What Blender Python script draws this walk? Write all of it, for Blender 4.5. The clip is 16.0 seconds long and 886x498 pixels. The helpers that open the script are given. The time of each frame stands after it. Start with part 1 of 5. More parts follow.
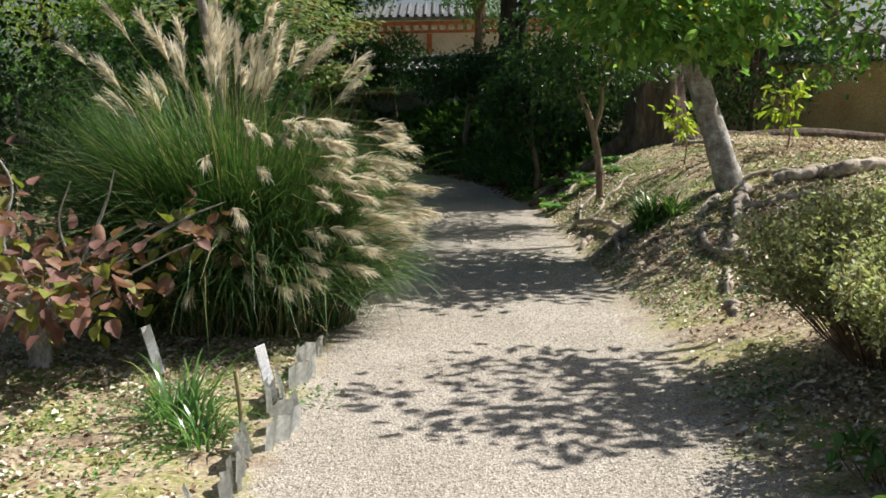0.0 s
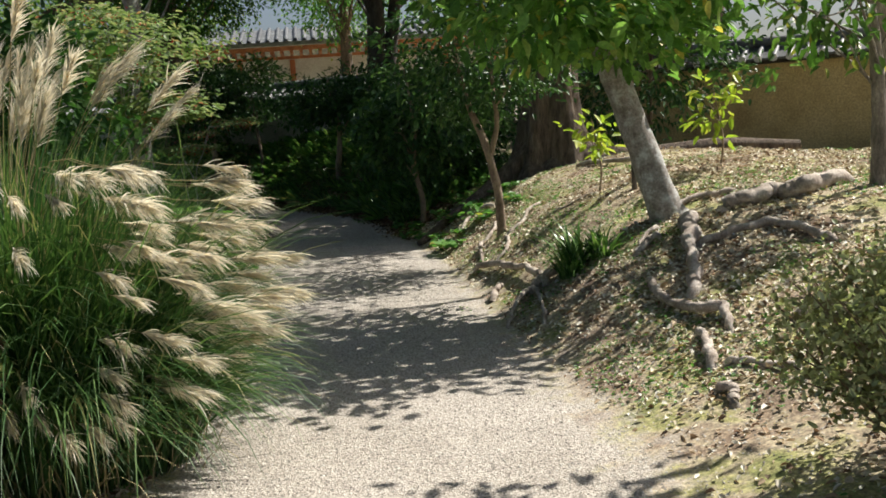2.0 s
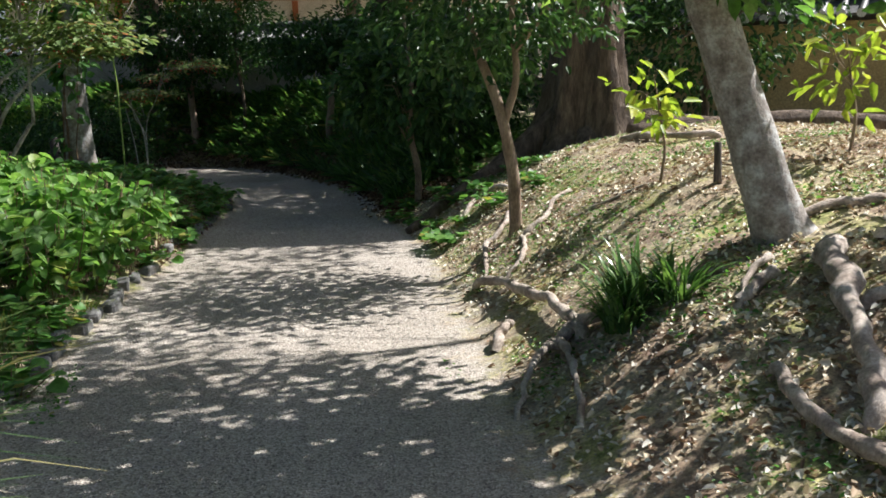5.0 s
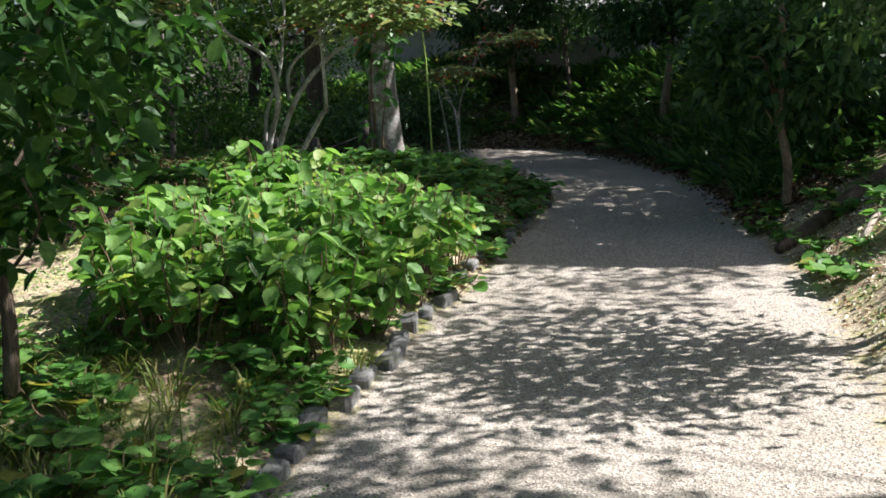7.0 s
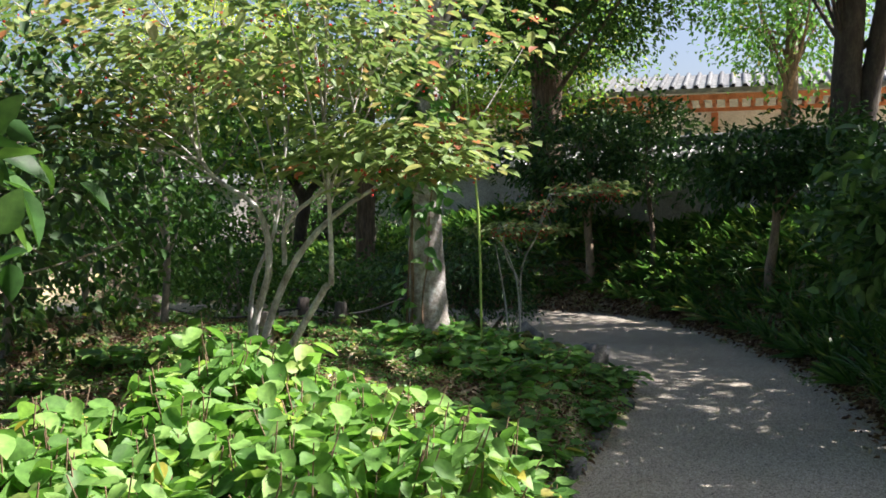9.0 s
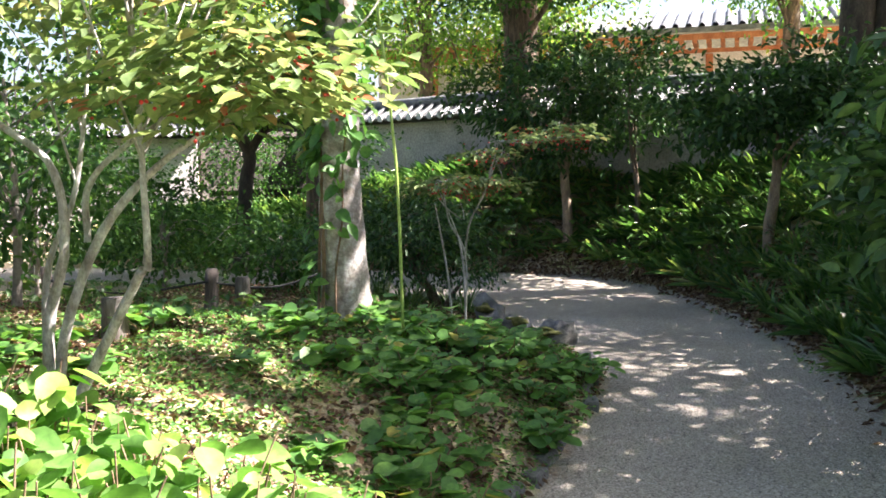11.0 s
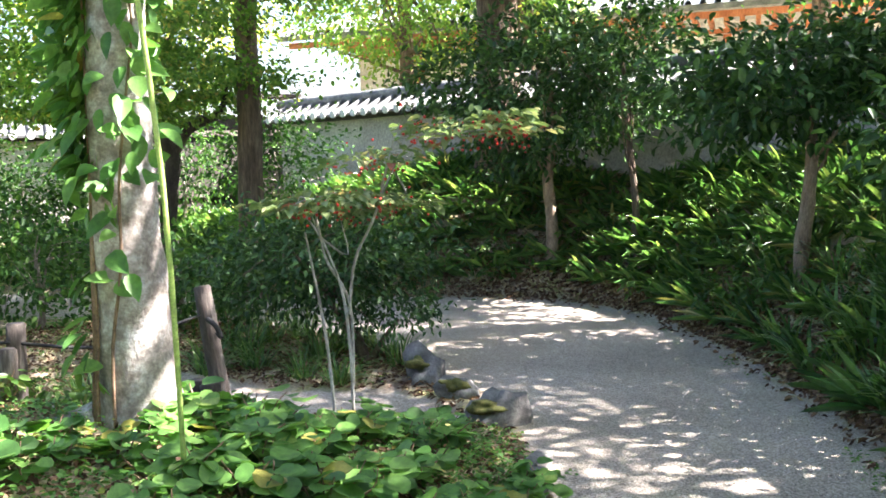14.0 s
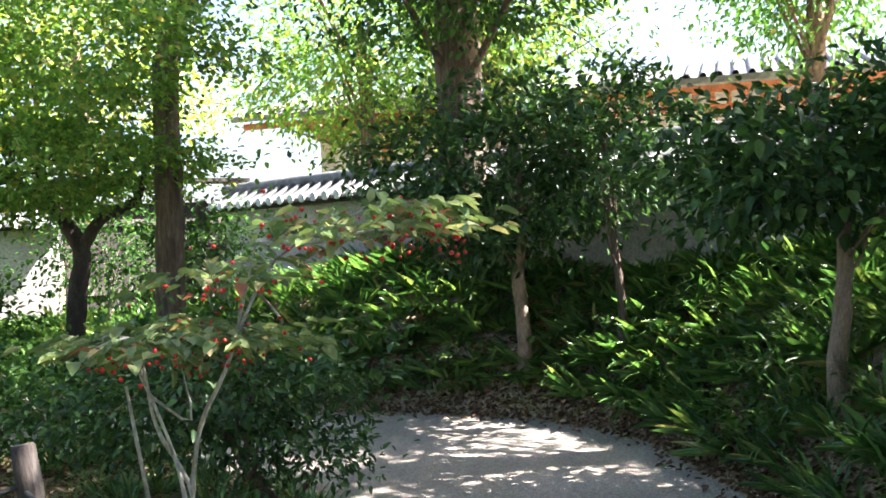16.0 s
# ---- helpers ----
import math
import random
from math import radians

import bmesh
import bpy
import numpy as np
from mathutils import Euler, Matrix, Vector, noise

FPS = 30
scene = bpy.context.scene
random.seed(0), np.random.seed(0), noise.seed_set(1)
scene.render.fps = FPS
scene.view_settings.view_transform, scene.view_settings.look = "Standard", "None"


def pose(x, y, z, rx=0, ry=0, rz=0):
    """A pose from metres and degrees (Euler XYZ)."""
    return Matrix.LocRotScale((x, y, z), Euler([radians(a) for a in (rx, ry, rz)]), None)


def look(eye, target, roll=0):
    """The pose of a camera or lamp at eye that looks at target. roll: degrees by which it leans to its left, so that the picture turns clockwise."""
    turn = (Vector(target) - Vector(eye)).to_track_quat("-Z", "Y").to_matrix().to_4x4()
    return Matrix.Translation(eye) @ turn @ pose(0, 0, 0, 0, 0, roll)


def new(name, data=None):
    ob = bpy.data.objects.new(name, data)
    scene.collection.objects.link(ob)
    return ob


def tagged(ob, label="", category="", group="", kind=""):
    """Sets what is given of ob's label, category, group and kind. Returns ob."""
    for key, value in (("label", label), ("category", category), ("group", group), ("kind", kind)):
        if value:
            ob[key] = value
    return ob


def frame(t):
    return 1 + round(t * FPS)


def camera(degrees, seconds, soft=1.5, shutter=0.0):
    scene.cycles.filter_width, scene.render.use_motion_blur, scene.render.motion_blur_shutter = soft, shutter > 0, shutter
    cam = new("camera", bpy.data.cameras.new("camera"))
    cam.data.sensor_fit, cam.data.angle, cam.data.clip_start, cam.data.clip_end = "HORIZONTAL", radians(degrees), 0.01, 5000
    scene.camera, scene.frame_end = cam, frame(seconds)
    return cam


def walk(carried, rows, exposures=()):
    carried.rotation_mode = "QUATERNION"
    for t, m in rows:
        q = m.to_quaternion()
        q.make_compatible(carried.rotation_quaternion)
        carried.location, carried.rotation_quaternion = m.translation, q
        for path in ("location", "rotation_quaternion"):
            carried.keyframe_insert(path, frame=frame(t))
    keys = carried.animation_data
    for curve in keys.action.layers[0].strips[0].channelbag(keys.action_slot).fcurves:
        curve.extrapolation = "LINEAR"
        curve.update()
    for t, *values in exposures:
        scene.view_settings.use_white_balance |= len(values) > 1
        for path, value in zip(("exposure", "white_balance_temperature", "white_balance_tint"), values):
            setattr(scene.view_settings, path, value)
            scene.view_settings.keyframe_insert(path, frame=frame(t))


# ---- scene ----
cam = camera(47.9, 16.0, 1.7)
EXPOSURES = [(0, 0.6, 6280, 12), (3.2, 0.83, 6250, 12), (6, 1.05, 5900, 16), (8, 1.47, 6150, 15), (10.5, 2.5, 6350, 22), (12, 3.3, 6300, 22), (14, 3.55, 6250, 21), (16, 3.15, 6200, 21)]
PATH = [
    (0, (-0.001, -0.85, 1.485), (-0.006, 1.131, 1.21), -0.9),
    (0.5, (0.013, -0.314, 1.492), (0.12, 1.663, 1.206), -0.7),
    (1, (0.057, 0.188, 1.481), (0.204, 2.157, 1.159), -1.5),
    (1.5, (-0.006, 0.724, 1.521), (0.207, 2.689, 1.211), -3.2),
    (2, (0.038, 1.23, 1.498), (0.276, 3.202, 1.263), -4.0),
    (2.5, (0.065, 1.746, 1.473), (0.295, 3.704, 1.137), -4.1),
    (3, (0.07, 2.247, 1.5), (0.357, 4.197, 1.158), -4.4),
    (3.2, (0.139, 2.461, 1.484), (0.461, 4.405, 1.142), -4.0),
    (5.3, (0.618, 4.541, 1.464), (0.786, 6.509, 1.15), -1.1),
    (5.5, (0.58, 4.744, 1.484), (0.702, 6.715, 1.171), -1.2),
    (6, (0.486, 5.255, 1.5), (0.356, 7.227, 1.191), -1.7),
    (6.5, (0.452, 5.767, 1.529), (0.111, 7.707, 1.181), -2.5),
    (7, (0.409, 6.342, 1.531), (-0.016, 8.264, 1.177), -2.7),
    (7.5, (0.427, 6.922, 1.572), (-0.018, 8.856, 1.327), -2.8),
    (8, (0.342, 7.457, 1.622), (-0.115, 9.396, 1.443), -2.3),
    (8.2, (0.265, 7.703, 1.631), (-0.204, 9.645, 1.54), -1.4),
    (10.3, (0.015, 9.868, 1.674), (-0.683, 11.741, 1.607), -0.9),
    (10.5, (0.052, 10.003, 1.663), (-0.652, 11.873, 1.577), -0.9),
    (11, (0.111, 10.554, 1.647), (-0.447, 12.467, 1.48), -1.1),
    (11.5, (0.207, 11.105, 1.657), (-0.309, 13.024, 1.426), -1.3),
    (12, (0.33, 11.537, 1.655), (-0.176, 13.454, 1.394), -1.5),
    (12.5, (0.374, 11.963, 1.693), (-0.112, 13.883, 1.41), -1.2),
    (13, (0.411, 12.421, 1.687), (-0.08, 14.345, 1.447), -0.7),
    (13.5, (0.297, 12.858, 1.657), (-0.255, 14.765, 1.412), -1.1),
    (14, (0.154, 13.361, 1.688), (-0.45, 15.26, 1.516), -2.0),
    (14.5, (0.087, 13.9, 1.712), (-0.545, 15.794, 1.598), -3.0),
    (15, (-0.035, 14.357, 1.722), (-0.669, 16.254, 1.713), -3.0),
    (15.5, (-0.106, 14.828, 1.716), (-0.713, 16.734, 1.752), -2.4),
    (16, (-0.104, 15.247, 1.791), (-0.67, 17.166, 1.782), -2.5),
]
walk(cam, [(t, look(eye, target, roll)) for t, eye, target, roll in PATH], EXPOSURES)
# ---- light ----
SUN = Vector((0.93 * math.cos(radians(51)), 0.36 * math.cos(radians(51)), math.sin(radians(51))))
world = bpy.data.worlds.new("sky")
scene.world = world
world.use_nodes = True
wn = world.node_tree.nodes
sky = wn.new("ShaderNodeTexSky")
sky.sky_type, sky.sun_disc = "NISHITA", False
sky.sun_elevation, sky.sun_rotation = radians(51), math.atan2(SUN.x, SUN.y)
sky.air_density, sky.dust_density = 1.0, 3.0
wn["Background"].inputs["Strength"].default_value = 0.052
world.node_tree.links.new(sky.outputs["Color"], wn["Background"].inputs["Color"])
sun = new("sun", bpy.data.lights.new("sun", "SUN"))
sun.data.energy, sun.data.angle, sun.data.color = 5.0, radians(0.55), (1.0, 0.94, 0.84)
sun.matrix_world = look(SUN * 30, (0, 0, 0))


# ---- helpers of this place ----
def rgb(c):
    return (c[0], c[1], c[2], 1.0)


def material(name):
    m = bpy.data.materials.new(name)
    m.use_nodes = True
    return m, m.node_tree.nodes, m.node_tree.links, m.node_tree.nodes["Principled BSDF"]


def noise_node(n, l, scale, detail=4.0, rough=0.6, vec=None):
    t = n.new("ShaderNodeTexNoise")
    t.inputs["Scale"].default_value, t.inputs["Detail"].default_value, t.inputs["Roughness"].default_value = scale, detail, rough
    if vec is None:
        c = n.new("ShaderNodeTexCoord")
        vec = c.outputs["Object"]
    l.new(vec, t.inputs["Vector"])
    return t


def ramp_node(n, l, src, stops):
    r = n.new("ShaderNodeValToRGB")
    e = r.color_ramp.elements
    e[0].position, e[0].color = stops[0][0], rgb(stops[0][1])
    e[1].position, e[1].color = stops[-1][0], rgb(stops[-1][1])
    for p, c in stops[1:-1]:
        k = e.new(p)
        k.color = rgb(c)
    l.new(src, r.inputs["Fac"])
    return r


def mix_node(n, l, fac, a, b, mode="MIX"):
    m = n.new("ShaderNodeMix")
    m.data_type, m.blend_type = "RGBA", mode
    for k, v in ((0, fac), (6, a), (7, b)):
        if isinstance(v, (int, float)):
            m.inputs[k].default_value = v
        elif isinstance(v, tuple):
            m.inputs[k].default_value = rgb(v)
        else:
            l.new(v, m.inputs[k])
    return m.outputs[2]


def bump_node(n, l, src, strength, dist, b):
    k = n.new("ShaderNodeBump")
    k.inputs["Strength"].default_value, k.inputs["Distance"].default_value = strength, dist
    l.new(src, k.inputs["Height"])
    l.new(k.outputs["Normal"], b.inputs["Normal"])


def surface(name, c1, c2, c3=None, scale=6.0, fine=60.0, rough=0.8, bump=0.4, dist=0.01, stretch=(1, 1, 1), per_object=0.0):
    """Rough matter: colour varied at two scales, with relief."""
    m, n, l, b = material(name)
    co = n.new("ShaderNodeTexCoord")
    mp = n.new("ShaderNodeMapping")
    mp.inputs["Scale"].default_value = stretch
    l.new(co.outputs["Object"], mp.inputs["Vector"])
    a = noise_node(n, l, scale, 5, 0.65, mp.outputs["Vector"])
    f = noise_node(n, l, fine, 4, 0.7, mp.outputs["Vector"])
    r = ramp_node(n, l, a.outputs["Fac"], [(0.32, c1), (0.5, c2), (0.68, c3 or c2)])
    g = ramp_node(n, l, f.outputs["Fac"], [(0.3, (0.55, 0.55, 0.55)), (0.7, (1.25, 1.25, 1.25))])
    col = mix_node(n, l, 1.0, r.outputs["Color"], g.outputs["Color"], "MULTIPLY")
    if per_object:
        o = n.new("ShaderNodeObjectInfo")
        v = ramp_node(n, l, o.outputs["Random"], [(0, (1 - per_object,) * 3), (1, (1 + per_object,) * 3)])
        col = mix_node(n, l, 1.0, col, v.outputs["Color"], "MULTIPLY")
    l.new(col, b.inputs["Base Color"])
    b.inputs["Roughness"].default_value = rough
    s = n.new("ShaderNodeMath")
    s.operation = "ADD"
    l.new(a.outputs["Fac"], s.inputs[0])
    l.new(f.outputs["Fac"], s.inputs[1])
    bump_node(n, l, s.outputs[0], bump, dist, b)
    return m


def leaf_material(name, stops, rough=0.45, through_light=0.3, spec=0.4, shine=(1.3, 1.4, 0.8)):
    """Leaves: the colour differs from leaf to leaf, light shines through a little."""
    m, n, l, b = material(name)
    g = n.new("ShaderNodeNewGeometry")
    r = ramp_node(n, l, g.outputs["Random Per Island"], stops)
    f = noise_node(n, l, 35.0, 3, 0.6)
    w = ramp_node(n, l, f.outputs["Fac"], [(0.3, (0.7, 0.72, 0.7)), (0.7, (1.2, 1.18, 1.1))])
    col = mix_node(n, l, 1.0, r.outputs["Color"], w.outputs["Color"], "MULTIPLY")
    l.new(col, b.inputs["Base Color"])
    b.inputs["Roughness"].default_value = rough
    b.inputs["Specular IOR Level"].default_value = spec
    if through_light:
        t = n.new("ShaderNodeBsdfTranslucent")
        warm = mix_node(n, l, 1.0, col, shine, "MULTIPLY")
        l.new(warm, t.inputs["Color"])
        x = n.new("ShaderNodeMixShader")
        x.inputs[0].default_value = through_light
        l.new(b.outputs[0], x.inputs[1])
        l.new(t.outputs[0], x.inputs[2])
        l.new(x.outputs[0], n["Material Output"].inputs["Surface"])
    return m


def mesh_from(name, parts, mat, smooth=False):
    """One mesh out of (verts, faces) arrays; the faces of an array all have as many corners."""
    parts = [p for p in parts if len(p[0])]
    me = bpy.data.meshes.new(name)
    v = np.concatenate([p[0] for p in parts]).astype(np.float32)
    off, loops, starts, at = 0, [], [], 0
    for pv, pf in parts:
        pf = np.asarray(pf, dtype=np.int64)
        k = pf.shape[1]
        loops.append((pf + off).ravel())
        starts.append(at + np.arange(len(pf)) * k)
        at += pf.size
        off += len(pv)
    loops, starts = np.concatenate(loops).astype(np.int32), np.concatenate(starts).astype(np.int32)
    me.vertices.add(len(v))
    me.vertices.foreach_set("co", v.ravel())
    me.loops.add(len(loops))
    me.loops.foreach_set("vertex_index", loops)
    me.polygons.add(len(starts))
    me.polygons.foreach_set("loop_start", starts)
    me.update(calc_edges=True)
    me.validate()
    if smooth:
        me.shade_smooth()
    me.materials.append(mat)
    return me


def bm_mesh(name, bm, mat, smooth=False):
    me = bpy.data.meshes.new(name)
    bm.normal_update()
    bm.to_mesh(me)
    bm.free()
    if smooth:
        me.shade_smooth()
    me.materials.append(mat)
    return me


def part(name, me, parent, label="", at=None):
    ob = new(name, me)
    ob.parent = parent
    if at is not None:
        ob.matrix_basis = at
    return tagged(ob, label) if label else ob


def thing(name, x, y, z, label, category, group="", rz=0.0):
    ob = new(name)
    ob.empty_display_size = 0.1
    ob.matrix_basis = pose(x, y, z, 0, 0, rz)
    return tagged(ob, label, category, group)


def smooth_line(pts, steps=6):
    """Catmull-Rom through the points."""
    p = np.array(pts, float)
    q = np.vstack([2 * p[0] - p[1], p, 2 * p[-1] - p[-2]])
    out = []
    for i in range(1, len(q) - 2):
        for s in np.linspace(0, 1, steps, endpoint=False):
            a, b, c, d = q[i - 1], q[i], q[i + 1], q[i + 2]
            out.append(0.5 * (2 * b + (c - a) * s + (2 * a - 5 * b + 4 * c - d) * s * s + (3 * b - a - 3 * c + d) * s ** 3))
    out.append(p[-1])
    return np.array(out)


def tube(pts, radii, sides=8, rough=0.0, rng=None, steps=5, lobes=0.0):
    """A tapered round limb along pts, with an uneven skin."""
    line = smooth_line(pts, steps)
    rad = np.interp(np.linspace(0, 1, len(line)), np.linspace(0, 1, len(radii)), radii)
    tan = np.gradient(line, axis=0)
    tan /= np.linalg.norm(tan, axis=1)[:, None] + 1e-9
    up = np.where(np.abs(tan[:, 2:3]) > 0.9, [[1.0, 0, 0]], [[0, 0, 1.0]])
    if np.abs(tan[:, 2]).mean() > 0.6:
        up = np.tile([[1.0, 0, 0]], (len(line), 1))
    a = np.cross(up, tan)
    a /= np.linalg.norm(a, axis=1)[:, None] + 1e-9
    b = np.cross(tan, a)
    th = np.linspace(0, 2 * np.pi, sides, endpoint=False)
    r = rad[:, None] * np.ones((1, sides))
    if rough and rng is not None:
        r = r * (1 + rough * rng.normal(size=r.shape))
    if lobes:
        r = r * (1 + lobes * np.sin(5 * th)[None, :] + 0.6 * lobes * np.sin(3 * th + 1)[None, :])
    v = line[:, None, :] + r[:, :, None] * (np.cos(th)[None, :, None] * a[:, None, :] + np.sin(th)[None, :, None] * b[:, None, :])
    n = len(line)
    i, j = np.meshgrid(np.arange(n - 1), np.arange(sides), indexing="ij")
    k = (j + 1) % sides
    f = np.stack([i * sides + j, i * sides + k, (i + 1) * sides + k, (i + 1) * sides + j], -1).reshape(-1, 4)
    verts = np.vstack([v.reshape(-1, 3), line[-1:] + tan[-1:] * rad[-1] * 0.3])
    tip = len(verts) - 1
    m = (n - 1) * sides
    cap = np.array([[m + q, m + (q + 1) % sides, tip, tip] for q in range(sides)])[:, :3]
    return [(verts, f), (verts, cap)]


def leaf_geo(p, d, nrm, length, width, fold=0.25, droop=0.15):
    """Leaves of six corners, folded along the midrib: from p along d, facing nrm."""
    n = len(p)
    d = d / (np.linalg.norm(d, axis=1)[:, None] + 1e-9)
    s = np.cross(d, nrm)
    s /= np.linalg.norm(s, axis=1)[:, None] + 1e-9
    u = np.cross(s, d)
    le, wi = np.broadcast_to(length, n)[:, None], np.broadcast_to(width, n)[:, None]
    lift = u * wi * fold
    v = np.empty((n, 6, 3))
    v[:, 0] = p
    v[:, 1] = p + d * le * 0.3 + s * wi * 0.5 + lift
    v[:, 2] = p + d * le * 0.72 + s * wi * 0.38 + lift * 0.8 - u * le * droop * 0.4
    v[:, 3] = p + d * le - u * le * droop
    v[:, 4] = p + d * le * 0.72 - s * wi * 0.38 + lift * 0.8 - u * le * droop * 0.4
    v[:, 5] = p + d * le * 0.3 - s * wi * 0.5 + lift
    i = np.arange(n)[:, None] * 6
    f = np.concatenate([i + [[0, 1, 2, 3]], i + [[0, 3, 4, 5]]])
    return v.reshape(-1, 3), f


def broad_leaf_geo(p, d, nrm, length, width, fold=0.2, droop=0.2, rounded=False):
    """Large oval leaves with a rounded outline and a pointed tip."""
    n = len(p)
    d = d / (np.linalg.norm(d, axis=1)[:, None] + 1e-9)
    s = np.cross(d, nrm)
    s /= np.linalg.norm(s, axis=1)[:, None] + 1e-9
    u = np.cross(s, d)
    le, wi = np.broadcast_to(length, n)[:, None], np.broadcast_to(width, n)[:, None]
    v = np.empty((n, 10, 3))
    v[:, 0], v[:, 5] = p, p + d * le - u * le * droop
    for i, (f, w) in enumerate(((0.04, 0.36), (0.32, 0.52), (0.66, 0.48), (0.92, 0.26)) if rounded else ((0.10, 0.30), (0.32, 0.50), (0.58, 0.46), (0.82, 0.24)), 1):
        c = p + d * le * f + u * (wi * fold * w * 1.6 - le * droop * f * f)
        v[:, i], v[:, 10 - i] = c + s * wi * w, c - s * wi * w
    i = np.arange(n)[:, None] * 10
    return v.reshape(-1, 3), np.concatenate([i + [[0, 1, 2, 3, 4, 5]], i + [[0, 5, 6, 7, 8, 9]]])


def blade_geo(p, az, length, e0, e1, width, seg=5, roll=None):
    """Strap leaves and grass blades: from p, at the bearing az, bending from the rise e0 to e1 (radians)."""
    n = len(p)
    length, e0, e1, width = (np.broadcast_to(k, n) for k in (length, e0, e1, width))
    s = np.linspace(0, 1, seg + 1)
    e = e0[:, None] + (e1 - e0)[:, None] * s[None, :] ** 1.4
    step = length[:, None] / seg
    run = np.concatenate([np.zeros((n, 1)), np.cumsum(np.cos(e[:, :-1]) * step, 1)], 1)
    rise = np.concatenate([np.zeros((n, 1)), np.cumsum(np.sin(e[:, :-1]) * step, 1)], 1)
    h = np.stack([np.cos(az), np.sin(az), np.zeros(n)], -1)
    side = np.stack([-np.sin(az), np.cos(az), np.zeros(n)], -1)
    if roll is not None:
        side = side * np.cos(roll)[:, None] + np.array([0, 0, 1.0]) * np.sin(roll)[:, None]
    c = p[:, None, :] + run[:, :, None] * h[:, None, :] + rise[:, :, None] * np.array([0, 0, 1.0])
    w = width[:, None] * np.clip(1.15 - s ** 2 * 1.1, 0.04, 1)[None, :] * 0.5
    v = np.stack([c - side[:, None, :] * w[:, :, None], c + side[:, None, :] * w[:, :, None]], 2)
    k = 2 * (seg + 1)
    q = np.arange(seg) * 2
    base = np.stack([q, q + 1, q + 3, q + 2], -1)
    f = (np.arange(n)[:, None, None] * k + base[None]).reshape(-1, 4)
    return v.reshape(-1, 3), f


def sprays(rng, centre, radii, clusters, per, length, width, spread=0.22, flat=0.5, hollow=0.35, holes=0.0, up=1.0, fold=0.25, droop=0.2, broad=False, layered=False):
    """A crown: twigs' ends spread through an uneven ellipsoid, each with a tuft of leaves. Gives the leaves and the twigs' ends."""
    q = rng.normal(size=(clusters * 3, 3))
    q /= np.linalg.norm(q, axis=1)[:, None]
    q *= (hollow + (1 - hollow) * rng.random((len(q), 1)) ** 0.6)
    lump = np.array([noise.noise(Vector(k * 1.7) + Vector(centre)) for k in q])
    q = q * (1 + 0.45 * lump)[:, None]
    if holes:
        gap = np.array([noise.noise(Vector(k * 2.9) + Vector(centre) * 1.3) for k in q])
        q = q[gap > holes - 0.45]
    q = q[:clusters]
    ends = np.array(centre) + q * np.array(radii)
    p = np.repeat(ends, per, 0) + rng.normal(size=(len(ends) * per, 3)) * spread * np.array([1, 1, flat])
    out = p - np.array(centre)
    out /= np.linalg.norm(out, axis=1)[:, None] + 1e-9
    d = out * 0.7 + rng.normal(size=p.shape) * 0.7 + np.array([0, 0, -0.15])
    nr = np.array([0, 0, up]) + rng.normal(size=p.shape) * (0.16 if layered else 0.42)
    if layered:
        d[:, 2] = d[:, 2] * 0.2 - 0.08
    sz = rng.uniform(0.65, 1.2, len(p))
    return (broad_leaf_geo if broad else leaf_geo)(p, d, nr, length * sz, width * sz, fold, droop), ends


def limbs(rng, trunk_line, ends, count, r0, r1=0.006, low=0.45):
    """Boughs from the trunk to some of the twigs' ends."""
    out = []
    line = smooth_line(trunk_line, 6)
    pick = rng.permutation(len(ends))[:count]
    for i in pick:
        e = ends[i]
        s = line[int(rng.uniform(low, 0.98) * (len(line) - 1))]
        m = s * 0.45 + e * 0.55 + rng.normal(size=3) * 0.12 * np.linalg.norm(e - s) + np.array([0, 0, 0.1 * np.linalg.norm(e - s)])
        k = s * 0.8 + m * 0.2 + rng.normal(size=3) * 0.03
        r = r0 * rng.uniform(0.6, 1.0)
        out += tube([s, k, m, e], [r, r * 0.75, r * 0.45, r1], 6, 0.05, rng, 4)
    return out


def tree(name, foot, line, radii, crowns, leaf_mat, bark, label, category="tree", boughs=10, bough_r=0.04, seed=1, sides=10, rough=0.04, lobes=0.0, group="", extra=(), twig_low=0.45):
    """A tree: trunk with boughs, crown. line and crowns are measured from the foot."""
    rng = np.random.default_rng(seed)
    t = thing(name, foot[0], foot[1], foot[2], label, category, group)
    geo, ends = [], []
    for c in crowns:
        c = dict(c)
        g, e = sprays(rng, c.pop("centre"), c.pop("radii"), **c)
        geo.append(g)
        ends.append(e)
    wood = tube(line, radii, sides, rough, rng, 6, lobes)
    for x in extra:
        wood += tube(x[0], x[1], max(6, sides - 2), rough, rng, 6)
    if ends:
        wood += limbs(rng, line, np.concatenate(ends), boughs, bough_r, low=twig_low)
    part("trunk", mesh_from("trunk", wood, bark, True), t)
    if geo:
        part("crown", mesh_from("crown", geo, leaf_mat), t)
    return t


def box(bm, x0, x1, y0, y1, z0, z1):
    v = [bm.verts.new(c) for c in ((x0, y0, z0), (x1, y0, z0), (x1, y1, z0), (x0, y1, z0), (x0, y0, z1), (x1, y0, z1), (x1, y1, z1), (x0, y1, z1))]
    for f in ((3, 2, 1, 0), (4, 5, 6, 7), (0, 1, 5, 4), (1, 2, 6, 5), (2, 3, 7, 6), (3, 0, 4, 7)):
        bm.faces.new([v[i] for i in f])
    return v


